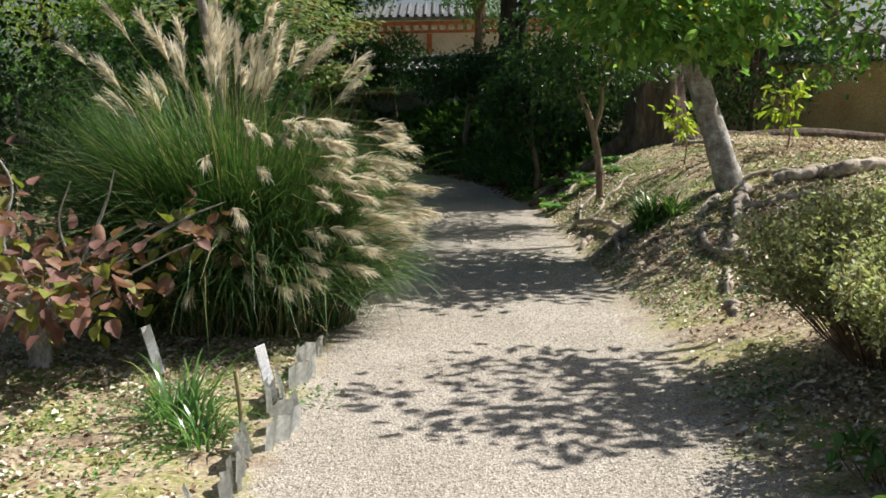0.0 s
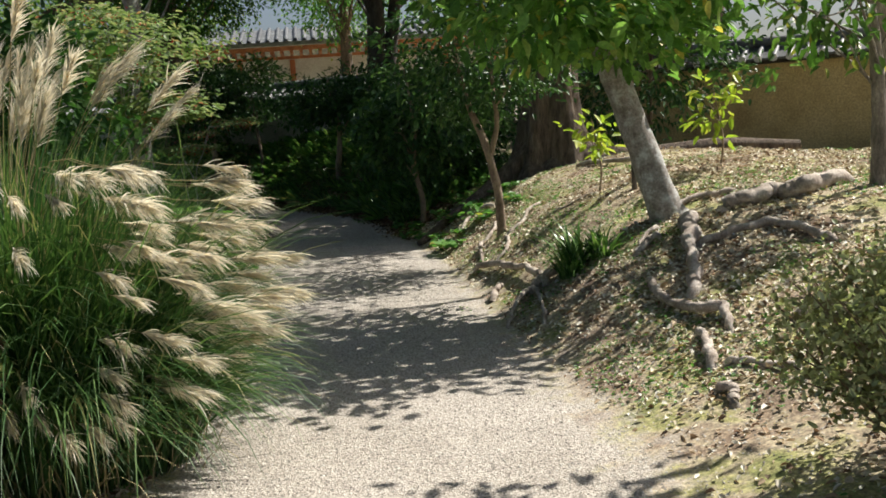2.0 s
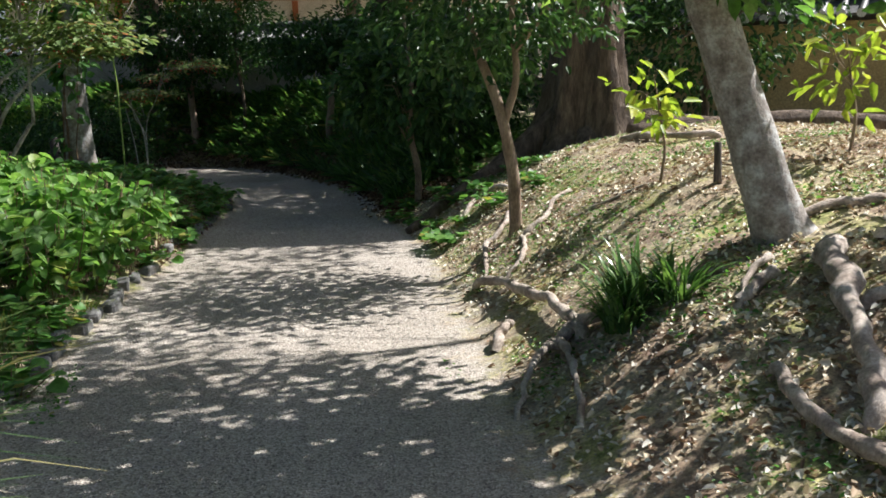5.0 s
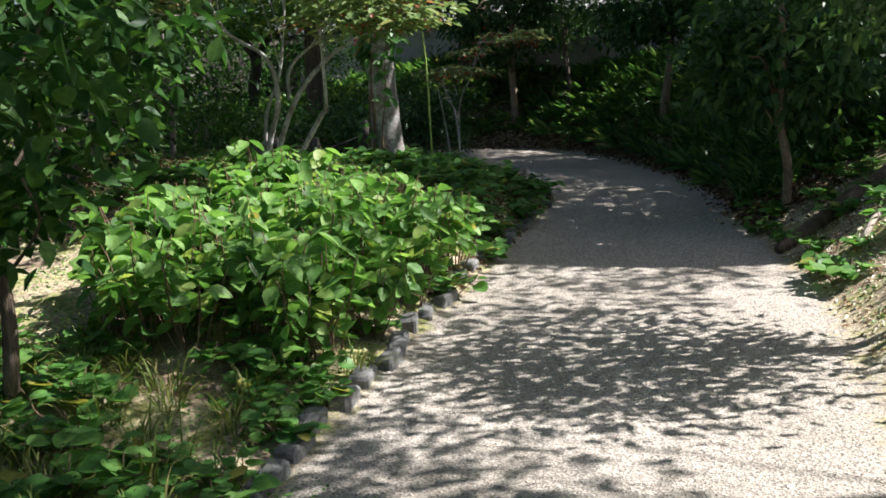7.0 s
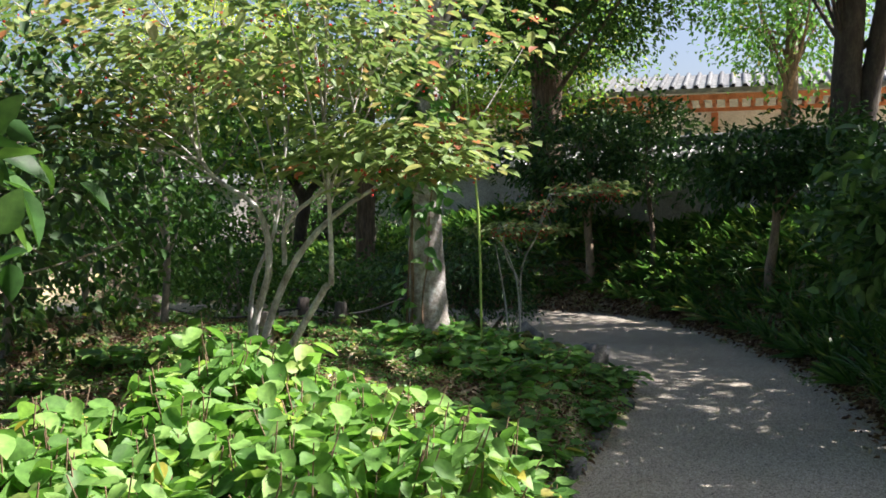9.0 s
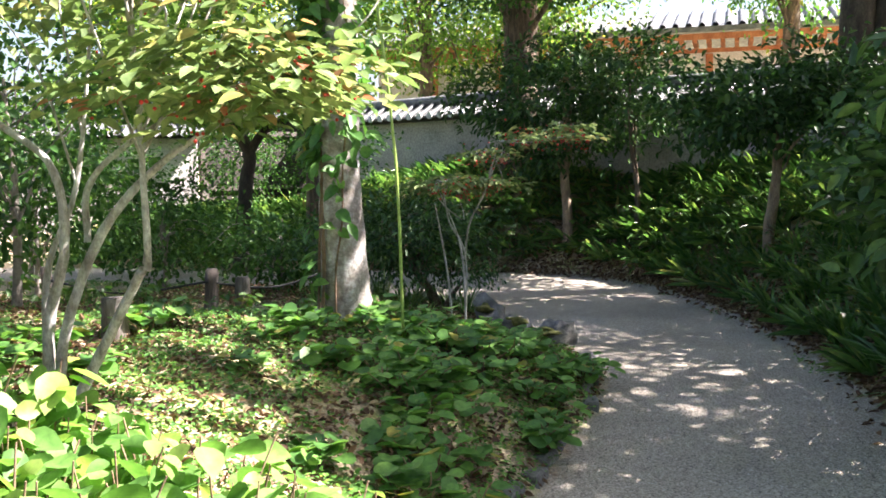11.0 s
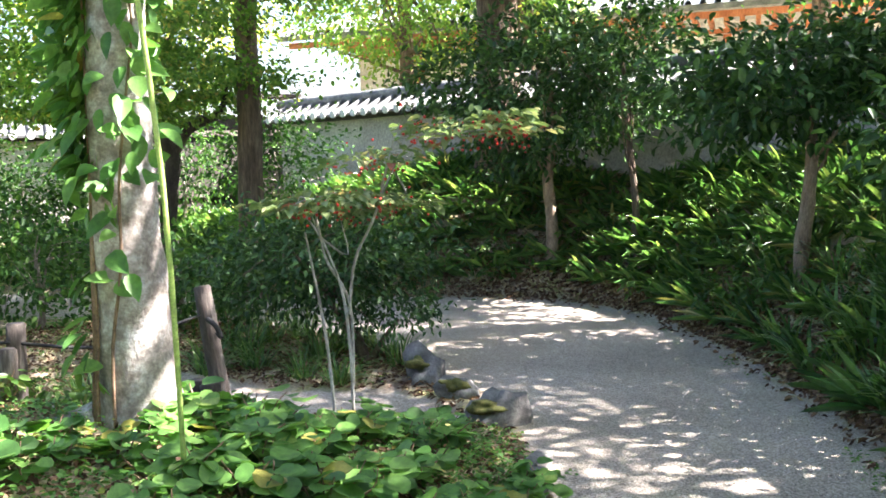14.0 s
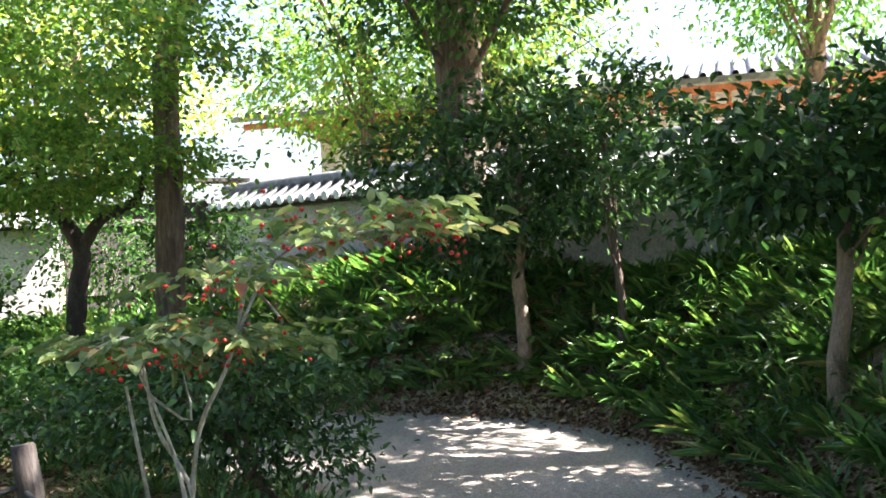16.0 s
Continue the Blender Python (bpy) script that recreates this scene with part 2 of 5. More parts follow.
def boulder(rng, sx, sy, sz, flat_top=False, level=3, rough=0.22):
    bm = bmesh.new()
    bmesh.ops.create_icosphere(bm, subdivisions=level, radius=1.0)
    o = Vector(rng.uniform(-9, 9, 3))
    for v in bm.verts:
        c = v.co.copy()
        k = 1 + rough * 1.6 * noise.noise(c * 1.1 + o) + rough * 0.5 * noise.noise(c * 3.1 + o)
        c = Vector([math.copysign(abs(a) ** 0.88, a) for a in c]) * k
        if flat_top:
            c.z = min(c.z, 0.62 + 0.06 * noise.noise(c * 3 + o))
        v.co = Vector((c.x * sx, c.y * sy, c.z * sz))
    return bm


# ---- materials ----
BARK_PALE = surface("bark_pale_lichen", (0.17, 0.145, 0.12), (0.35, 0.32, 0.285), (0.60, 0.62, 0.60), 10.0, 55, 0.9, 0.5, 0.012)
BARK_GREY = surface("bark_grey", (0.12, 0.105, 0.09), (0.24, 0.21, 0.18), (0.34, 0.31, 0.27), 7.0, 60, 0.9, 0.6, 0.012, (1, 1, 0.45))
BARK_BROWN = surface("bark_brown", (0.06, 0.045, 0.03), (0.15, 0.11, 0.075), (0.26, 0.20, 0.14), 13.0, 60, 0.9, 1.0, 0.03, (1, 1, 0.16))
BARK_WHITE = surface("bark_whitish", (0.20, 0.17, 0.14), (0.42, 0.40, 0.37), (0.62, 0.63, 0.61), 14.0, 70, 0.9, 0.5, 0.006, (1, 1, 0.5))
BARK_TAN = surface("bark_tan", (0.17, 0.12, 0.08), (0.30, 0.22, 0.15), (0.38, 0.30, 0.22), 9.0, 70, 0.85, 0.4, 0.008, (1, 1, 0.4))
BARK_DARK = surface("bark_dark", (0.03, 0.024, 0.02), (0.055, 0.045, 0.035), (0.09, 0.08, 0.06), 9.0, 60, 0.9, 0.6, 0.012, (1, 1, 0.4))
ROOT_WOOD = surface("root_wood", (0.22, 0.17, 0.13), (0.42, 0.355, 0.29), (0.60, 0.54, 0.46), 9.0, 70, 0.9, 0.6, 0.01)
STONE = surface("garden_stone", (0.09, 0.09, 0.085), (0.19, 0.19, 0.18), (0.32, 0.32, 0.30), 7.0, 70, 0.85, 0.6, 0.012, per_object=0.25)
MOSS = surface("moss_patch", (0.05, 0.06, 0.015), (0.12, 0.13, 0.03), (0.20, 0.19, 0.06), 14, 160, 0.95, 0.8, 0.01)
PLASTER_WHITE = surface("plaster_white", (0.60, 0.58, 0.55), (0.74, 0.72, 0.69), (0.80, 0.79, 0.76), 1.6, 30, 0.9, 0.12, 0.004)
PLASTER_AGED = surface("plaster_aged_grey", (0.34, 0.315, 0.295), (0.47, 0.44, 0.42), (0.56, 0.535, 0.51), 1.3, 24, 0.92, 0.2, 0.005)
PLASTER_OCHRE = surface("plaster_ochre", (0.40, 0.30, 0.14), (0.50, 0.39, 0.19), (0.55, 0.44, 0.23), 1.5, 30, 0.9, 0.15, 0.004)
PLASTER_BROWN = surface("plaster_brown_base", (0.16, 0.09, 0.05), (0.24, 0.14, 0.08), (0.30, 0.19, 0.11), 2.5, 40, 0.9, 0.25, 0.006)
TILE = surface("roof_tile_grey", (0.06, 0.065, 0.065), (0.12, 0.125, 0.125), (0.20, 0.21, 0.20), 5.0, 50, 0.55, 0.3, 0.006, per_object=0.25)
TILE_END = surface("tile_end_pale", (0.45, 0.45, 0.43), (0.62, 0.62, 0.60), (0.72, 0.72, 0.70), 6, 60, 0.7, 0.2, 0.004)
TIMBER_ORANGE = surface("timber_vermilion", (0.36, 0.12, 0.05), (0.48, 0.18, 0.08), (0.55, 0.24, 0.11), 5, 50, 0.7, 0.3, 0.005, (1, 1, 0.3))
WOOD_WEATHERED = surface("wood_weathered", (0.05, 0.04, 0.032), (0.12, 0.10, 0.085), (0.26, 0.24, 0.21), 8, 70, 0.9, 0.7, 0.008, (1, 1, 0.2))
WOOD_CHARRED = surface("wood_dark_board", (0.025, 0.022, 0.02), (0.05, 0.042, 0.036), (0.08, 0.065, 0.055), 6, 60, 0.85, 0.5, 0.006, (1, 1, 0.25))
PLASTIC_GREY = leaf_material("plastic_grey", [(0, (0.66, 0.67, 0.68)), (1, (0.78, 0.79, 0.80))], 0.35, 0.6, 0.4, (1.0, 1.0, 1.0))
LABEL_WHITE = surface("label_white", (0.74, 0.75, 0.76), (0.82, 0.83, 0.84), (0.86, 0.86, 0.86), 8, 90, 0.5, 0.08, 0.002)
ROPE = surface("rope_black", (0.012, 0.013, 0.013), (0.022, 0.024, 0.024), (0.04, 0.04, 0.04), 30, 200, 0.8, 0.6, 0.004)
POLE_GREEN = surface("pole_green", (0.22, 0.34, 0.07), (0.30, 0.44, 0.10), (0.36, 0.50, 0.13), 6, 60, 0.45, 0.1, 0.002)
BERRY = surface("berry_red", (0.42, 0.02, 0.015), (0.55, 0.03, 0.02), (0.62, 0.06, 0.03), 20, 90, 0.3, 0.05, 0.001)

LEAF_DARK = leaf_material("leaf_dark_glossy", [(0, (0.022, 0.062, 0.02)), (0.5, (0.042, 0.105, 0.032)), (0.85, (0.075, 0.16, 0.045)), (1, (0.12, 0.21, 0.06))], 0.42, 0.25, 0.32)
LEAF_DEEP = leaf_material("leaf_deep_green", [(0, (0.022, 0.065, 0.018)), (0.5, (0.045, 0.12, 0.028)), (1, (0.095, 0.19, 0.045))], 0.5, 0.34, 0.2)
# Near-black leaf green: the deep shade behind the grass is put into the colour.
LEAF_SHADE = leaf_material("leaf_shade_darkened", [(0, (0.016, 0.036, 0.014)), (0.6, (0.026, 0.058, 0.020)), (1, (0.05, 0.09, 0.03))], 0.6, 0.08, 0.2)
LEAF_MID = leaf_material("leaf_mid_green", [(0, (0.04, 0.10, 0.02)), (0.5, (0.07, 0.16, 0.03)), (0.9, (0.12, 0.22, 0.05)), (1, (0.28, 0.24, 0.05))], 0.45, 0.35)
LEAF_BRIGHT = leaf_material("leaf_bright_green", [(0, (0.055, 0.15, 0.035)), (0.5, (0.105, 0.255, 0.055)), (0.95, (0.17, 0.33, 0.08)), (1, (0.40, 0.34, 0.08))], 0.45, 0.38)
LEAF_BED = leaf_material("leaf_bed_sunny", [(0, (0.07, 0.17, 0.04)), (0.4, (0.14, 0.29, 0.07)), (0.8, (0.23, 0.40, 0.11)), (0.95, (0.34, 0.45, 0.13)), (0.975, (0.52, 0.46, 0.11)), (1, (0.56, 0.44, 0.10))], 0.5, 0.44, 0.3)
LEAF_MAPLE = leaf_material("leaf_maple_green", [(0, (0.075, 0.17, 0.03)), (0.5, (0.14, 0.27, 0.05)), (0.9, (0.24, 0.36, 0.08)), (1, (0.42, 0.34, 0.08))], 0.5, 0.5)
LEAF_LIME = leaf_material("leaf_yellow_green", [(0, (0.20, 0.30, 0.03)), (0.5, (0.32, 0.42, 0.05)), (1, (0.44, 0.46, 0.08))], 0.4, 0.45)
LEAF_BERRY = leaf_material("leaf_berry_shrub", [(0, (0.10, 0.17, 0.06)), (0.5, (0.18, 0.26, 0.10)), (0.85, (0.30, 0.36, 0.17)), (0.95, (0.36, 0.33, 0.16)), (0.98, (0.36, 0.16, 0.10)), (1, (0.36, 0.12, 0.08))], 0.5, 0.4, 0.4, (1.2, 1.2, 0.85))
LEAF_RUST = leaf_material("leaf_rusty_purple", [(0, (0.16, 0.08, 0.07)), (0.4, (0.28, 0.15, 0.13)), (0.7, (0.34, 0.20, 0.15)), (0.8, (0.22, 0.26, 0.05)), (1, (0.30, 0.32, 0.07))], 0.6, 0.3)
LEAF_SMALL = leaf_material("leaf_small_pale", [(0, (0.16, 0.13, 0.07)), (0.35, (0.26, 0.27, 0.14)), (0.7, (0.38, 0.42, 0.24)), (1, (0.56, 0.58, 0.42))], 0.5, 0.45)
LEAF_FALLEN = leaf_material("leaf_fallen_dry", [(0, (0.16, 0.09, 0.05)), (0.2, (0.34, 0.23, 0.14)), (0.45, (0.55, 0.47, 0.34)), (0.75, (0.72, 0.68, 0.57)), (1, (0.84, 0.81, 0.73))], 0.7, 0.12, 0.4, (1.1, 1.0, 0.8))
LEAF_BROWN = leaf_material("leaf_fallen_brown", [(0, (0.07, 0.04, 0.025)), (0.4, (0.15, 0.085, 0.05)), (0.75, (0.26, 0.165, 0.10)), (0.93, (0.42, 0.32, 0.20)), (1, (0.60, 0.52, 0.38))], 0.7, 0.1, 0.3, (1.1, 1.0, 0.8))
BLADE = leaf_material("grass_blade", [(0, (0.03, 0.08, 0.025)), (0.5, (0.06, 0.135, 0.04)), (0.9, (0.12, 0.20, 0.065)), (1, (0.42, 0.37, 0.20))], 0.5, 0.35)
WEED = leaf_material("grass_weed", [(0, (0.10, 0.16, 0.03)), (0.6, (0.20, 0.25, 0.06)), (1, (0.36, 0.32, 0.12))], 0.55, 0.3)
BLADE_DARK = leaf_material("strap_leaf_dark", [(0, (0.055, 0.125, 0.035)), (0.6, (0.10, 0.20, 0.055)), (0.95, (0.19, 0.31, 0.09)), (1, (0.30, 0.27, 0.10))], 0.27, 0.28, 0.5)
BLADE_GREEN = leaf_material("strap_leaf_green", [(0, (0.035, 0.105, 0.03)), (0.4, (0.085, 0.195, 0.055)), (0.8, (0.15, 0.29, 0.08)), (0.95, (0.24, 0.36, 0.10)), (1, (0.40, 0.35, 0.14))], 0.28, 0.3, 0.5)
PLUME = leaf_material("plume_silver", [(0, (0.64, 0.58, 0.46)), (0.5, (0.76, 0.72, 0.61)), (1, (0.87, 0.84, 0.76))], 0.7, 0.55, 0.3, (1.0, 0.96, 0.88))
STALK = leaf_material("dry_stalk", [(0, (0.24, 0.19, 0.10)), (1, (0.40, 0.34, 0.18))], 0.7, 0.1)
STEM = surface("stem_brown", (0.11, 0.07, 0.042), (0.23, 0.15, 0.09), (0.33, 0.23, 0.15), 12, 90, 0.85, 0.3, 0.004)
PEBBLE = leaf_material("pebble", [(0, (0.15, 0.135, 0.12)), (0.5, (0.34, 0.315, 0.28)), (0.85, (0.47, 0.44, 0.395)), (1, (0.60, 0.575, 0.53))], 0.85, 0.0)


def ground_material():
    m, n, l, b = material("ground_gravel_and_moss")
    co = n.new("ShaderNodeTexCoord").outputs["Object"]
    at = n.new("ShaderNodeAttribute")
    at.attribute_name = "gravel"
    edge = noise_node(n, l, 5.0, 6, 0.7, co)
    add = n.new("ShaderNodeMath")
    add.operation = "ADD"
    off = n.new("ShaderNodeMath")
    off.operation = "MULTIPLY_ADD"
    off.inputs[1].default_value, off.inputs[2].default_value = 1.1, -0.55
    l.new(edge.outputs["Fac"], off.inputs[0])
    l.new(at.outputs["Fac"], add.inputs[0])
    l.new(off.outputs[0], add.inputs[1])
    mask = ramp_node(n, l, add.outputs[0], [(0.38, (0, 0, 0)), (0.62, (1, 1, 1))])
    stones = n.new("ShaderNodeTexVoronoi")
    stones.inputs["Scale"].default_value = 105.0
    l.new(co, stones.inputs["Vector"])
    grain = ramp_node(n, l, stones.outputs["Color"], [(0.1, (0.20, 0.178, 0.155)), (0.5, (0.40, 0.365, 0.315)), (0.9, (0.56, 0.522, 0.46))])
    drift = noise_node(n, l, 0.9, 5, 0.65, co)
    wear = ramp_node(n, l, drift.outputs["Fac"], [(0.35, (0.86, 0.84, 0.80)), (0.65, (1.08, 1.07, 1.05))])
    gravel = mix_node(n, l, 1.0, grain.outputs["Color"], wear.outputs["Color"], "MULTIPLY")
    soil_n = noise_node(n, l, 2.2, 7, 0.7, co)
    soil = ramp_node(n, l, soil_n.outputs["Fac"], [(0.32, (0.12, 0.08, 0.055)), (0.42, (0.27, 0.21, 0.15)), (0.5, (0.38, 0.33, 0.23)), (0.57, (0.30, 0.29, 0.13)), (0.68, (0.13, 0.165, 0.05))])
    fine = noise_node(n, l, 45.0, 5, 0.75, co)
    speck = ramp_node(n, l, fine.outputs["Fac"], [(0.3, (0.35, 0.35, 0.35)), (0.5, (0.95, 0.93, 0.9)), (0.7, (1.9, 1.85, 1.7))])
    earth = mix_node(n, l, 1.0, soil.outputs["Color"], speck.outputs["Color"], "MULTIPLY")
    l.new(mix_node(n, l, mask.outputs["Color"], earth, gravel), b.inputs["Base Color"])
    b.inputs["Roughness"].default_value = 0.95
    b.inputs["Specular IOR Level"].default_value = 0.2
    h = mix_node(n, l, mask.outputs["Color"], fine.outputs["Fac"], stones.outputs["Distance"])
    bump_node(n, l, h, 0.8, 0.008, b)
    return m


GROUND = ground_material()

# ---- the ground: gravel path, mound, raised bed, all one sheet ----
PATH_EDGE = [(1.3, -9), (1.3, 4), (1.4, 5.5), (1.35, 8), (1.4, 11), (1.4, 13.2), (1.15, 15.8), (1.1, 17.3), (0.8, 19.5), (0, 22), (-0.9, 24), (-2, 25.0), (-3.5, 25.3),
             (-12, 25.2), (-12, 23.4), (-5.2, 23.0), (-3.6, 22.3), (-2.6, 21.2), (-1.5, 19.9), (-1.3, 19.3), (-0.85, 18.2), (-0.75, 17.2), (-0.8, 16), (-0.9, 13.4), (-1.0, 11), (-1.0, 9.4), (-0.95, 7.5), (-0.75, 6), (-0.8, 4.5), (-0.84, -9)]
PATCH_EDGE = [(-1.6, 19.5), (-2.4, 20.2), (-3.4, 20.1), (-5.0, 20.7), (-5.0, 19.7), (-3.5, 19.1), (-2.2, 18.9)]


def signed(px, py, poly):
    """Distance to the outline, positive outside."""
    d = np.full(px.shape, 1e9)
    inside = np.zeros(px.shape, bool)
    for (x0, y0), (x1, y1) in zip(poly, poly[1:] + poly[:1]):
        ex, ey = x1 - x0, y1 - y0
        t = np.clip(((px - x0) * ex + (py - y0) * ey) / (ex * ex + ey * ey), 0, 1)
        d = np.minimum(d, np.hypot(px - x0 - t * ex, py - y0 - t * ey))
        cross = (y0 > py) != (y1 > py)
        with np.errstate(divide="ignore", invalid="ignore"):
            inside ^= cross & (px < ex * (py - y0) / (ey if ey else 1e-9) + x0)
    return np.where(inside, -d, d)


def ripple(x, y, k, seed):
    r = np.random.default_rng(seed)
    z = 0
    for i in range(6):
        a, f, p = r.uniform(0, 6.28), k * r.uniform(0.6, 1.8), r.uniform(0, 6.28)
        z = z + np.sin((x * np.cos(a) + y * np.sin(a)) * f + p)
    return z / 6


def height(x, y):
    x, y = np.asarray(x, float), np.asarray(y, float)
    d = np.clip(np.minimum(signed(x, y, PATH_EDGE), signed(x, y, PATCH_EDGE) + 0.1), 0, None)
    mid = np.interp(y, [17, 19.5, 22, 24, 25.2], [0.2, -0.3, -1.8, -4, -30])
    right = np.interp(y, [2, 4, 6, 7, 8, 9, 10.5, 12, 13.5, 15, 17, 20, 22.5, 25, 30, 40], [0.1, 0.3, 0.5, 0.65, 0.85, 0.92, 1.12, 1.05, 1.1, 0.9, 0.8, 1.2, 1.6, 1.85, 1.85, 1.0])
    zr = right * (1 - np.exp(-(d / 1.18) ** 1.4)) * np.interp(x, [4, 7], [1.0, 0.78]) * np.interp(x, [-8, -4], [0.45, 1.0])
    left = np.interp(y, [9, 10.5, 11.5, 13, 14, 16.4, 17.4, 18.4, 19.4, 40], [0.03, 0.12, 0.28, 0.55, 0.70, 0.70, 0.60, 0.30, 0.12, 0.3])
    zl = left * (1 - np.exp(-d / 0.85))
    w = np.clip((x - mid) / 0.3 + 0.5, 0, 1)
    far = np.clip((np.hypot(x, y - 12) - 28) / 20, 0, 1)
    soft = np.clip(d / 0.5, 0, 1)
    return (zr * w + zl * (1 - w)) * (1 - far) + soft * 0.03 * ripple(x, y, 3.0, 5) + (soft * 0.025 + 0.004) * ripple(x, y, 11.0, 6) + soft * 0.016 * ripple(x, y, 27.0, 8) + 0.3 * far


def gz(x, y):
    return float(height(np.array([x]), np.array([y]))[0])


def spread(lo, hi, fine, mid, far):
    a = np.arange(lo, hi, fine)
    b = hi + np.cumsum(np.full(int(8 / mid), mid))
    c = b[-1] + np.geomspace(1.5, far, 12)
    e = lo - np.cumsum(np.full(int(8 / mid), mid))
    g = e[-1] - np.geomspace(1.5, far, 12)
    return np.concatenate([g[::-1], e[::-1], a, b, c])


gx, gy = spread(-6.0, 6.5, 0.085, 0.35, 1600), spread(-1.0, 27.5, 0.085, 0.35, 1600)
GX, GY = np.meshgrid(gx, gy)
ground_v = np.stack([GX, GY, height(GX, GY)], -1).reshape(-1, 3)
ii, jj = np.meshgrid(np.arange(len(gy) - 1), np.arange(len(gx) - 1), indexing="ij")
kk = ii * len(gx) + jj
ground_f = np.stack([kk, kk + 1, kk + len(gx) + 1, kk + len(gx)], -1).reshape(-1, 4)
ground_me = mesh_from("ground", [(ground_v, ground_f)], GROUND, True)
edge = np.minimum(signed(GX, GY, PATH_EDGE), signed(GX, GY, PATCH_EDGE))
mask = np.clip(0.5 - edge / np.where((GX > 0.5) & (GY < 12), 1.3, 0.5), 0, 1).ravel()
ground_me.attributes.new("gravel", "FLOAT", "POINT").data.foreach_set("value", mask.astype(np.float32))
tagged(new("ground", ground_me), "grey gravel path between mossy earth banks", "ground", kind="structure")


# ---- walls and the hall behind them ----
def tiled_wall(name, a, b, base, top, plaster, label, foot=None, courses=True):
    """A plastered garden wall with a small tiled roof, from a to b."""
    a, b = Vector(a), Vector(b)
    run = (b - a).length
    ang = math.degrees(math.atan2(b.y - a.y, b.x - a.x))
    w = thing(name, a.x, a.y, 0, label, "wall", rz=ang)
    w["kind"] = "structure"
    bm = bmesh.new()
    box(bm, 0, run, -0.17, 0.17, base, top - 0.02)
    bmesh.ops.bevel(bm, geom=bm.edges[:], offset=0.012, segments=1, affect="EDGES")
    part("plaster", bm_mesh("plaster", bm, plaster), w)
    if foot:
        bm = bmesh.new()
        box(bm, -0.03, 5.2, -0.22, 0.22, base - 0.3, foot)
        part("wall_foot", bm_mesh("wall_foot", bm, PLASTER_BROWN), w, "brown plastered footing")
    bm = bmesh.new()
    box(bm, -0.08, run + 0.08, -0.30, 0.30, top - 0.02, top + 0.04)
    part("eave_board", bm_mesh("eave_board", bm, WOOD_CHARRED), w)
    # covering slopes
    bm = bmesh.new()
    for s in (-1, 1):
        v = [bm.verts.new(c) for c in ((-0.12, s * 0.46, top + 0.03), (run + 0.12, s * 0.46, top + 0.03), (run + 0.12, 0, top + 0.27), (-0.12, 0, top + 0.27),
                                       (-0.12, s * 0.46, top + 0.07), (run + 0.12, s * 0.46, top + 0.07), (run + 0.12, 0, top + 0.31), (-0.12, 0, top + 0.31))]
        for f in ((0, 1, 2, 3), (4, 5, 6, 7), (0, 1, 5, 4), (3, 0, 4, 7), (1, 2, 6, 5)):
            bm.faces.new([v[i] for i in f])
    part("roof_bed", bm_mesh("roof_bed", bm, TILE), w)
    line = [(0, 0, 0), (run / 3, 0, 0.0), (run * 2 / 3, 0, 0.0), (run, 0, 0)]
    ridge = tube([(-0.2 + p[0] * (run + 0.4) / run, 0, top + 0.36) for p in line], [0.10, 0.10], 10)
    part("ridge_tile", mesh_from("ridge_tile", ridge, TILE, True), w)
    cover = mesh_from("cover_tile", tube([(0, -0.48, top + 0.07), (0, -0.25, top + 0.195), (0, 0.0, top + 0.33)], [0.055, 0.05], 8, steps=2), TILE, True)
    cover_b = mesh_from("cover_tile", tube([(0, 0.48, top + 0.07), (0, 0.25, top + 0.195), (0, 0.0, top + 0.33)], [0.055, 0.05], 8, steps=2), TILE, True)
    bm = bmesh.new()
    bmesh.ops.create_cone(bm, cap_ends=True, segments=12, radius1=0.065, radius2=0.065, depth=0.03, matrix=Matrix.Translation((0, -0.495, top + 0.065)) @ Matrix.Rotation(math.pi / 2, 4, "X"))
    end = bm_mesh("tile_end", bm, TILE_END)
    if courses:
        k = 0.1
        while k < run:
            part("roof_tile", cover, w, at=Matrix.Translation((k, 0, 0)))
            part("roof_tile", cover_b, w, at=Matrix.Translation((k, 0, 0)))
            part("tile_end", end, w, at=Matrix.Translation((k, 0, 0)))
            k += 0.27
    return w


tiled_wall("wall_north", (-8.2, 30.35), (4.6, 23.5), 0.2, 2.5, PLASTER_AGED, "weathered whitish plastered garden wall with grey tiled coping", foot=1.0)
tiled_wall("wall_east", (4.42, 21.36), (14.5, 13.7), 0.2, 2.3, PLASTER_OCHRE, "ochre plastered garden wall with grey tiled coping")
tiled_wall("wall_corner", (4.75, 23.3), (4.55, 21.55), 0.2, 2.3, PLASTER_OCHRE, "short ochre plastered length joining two garden walls")
tiled_wall("wall_west", (-19.0, 20.6), (-10.2, 28.4), 0.0, 2.3, PLASTER_AGED, "pale plastered garden wall with tiled coping")


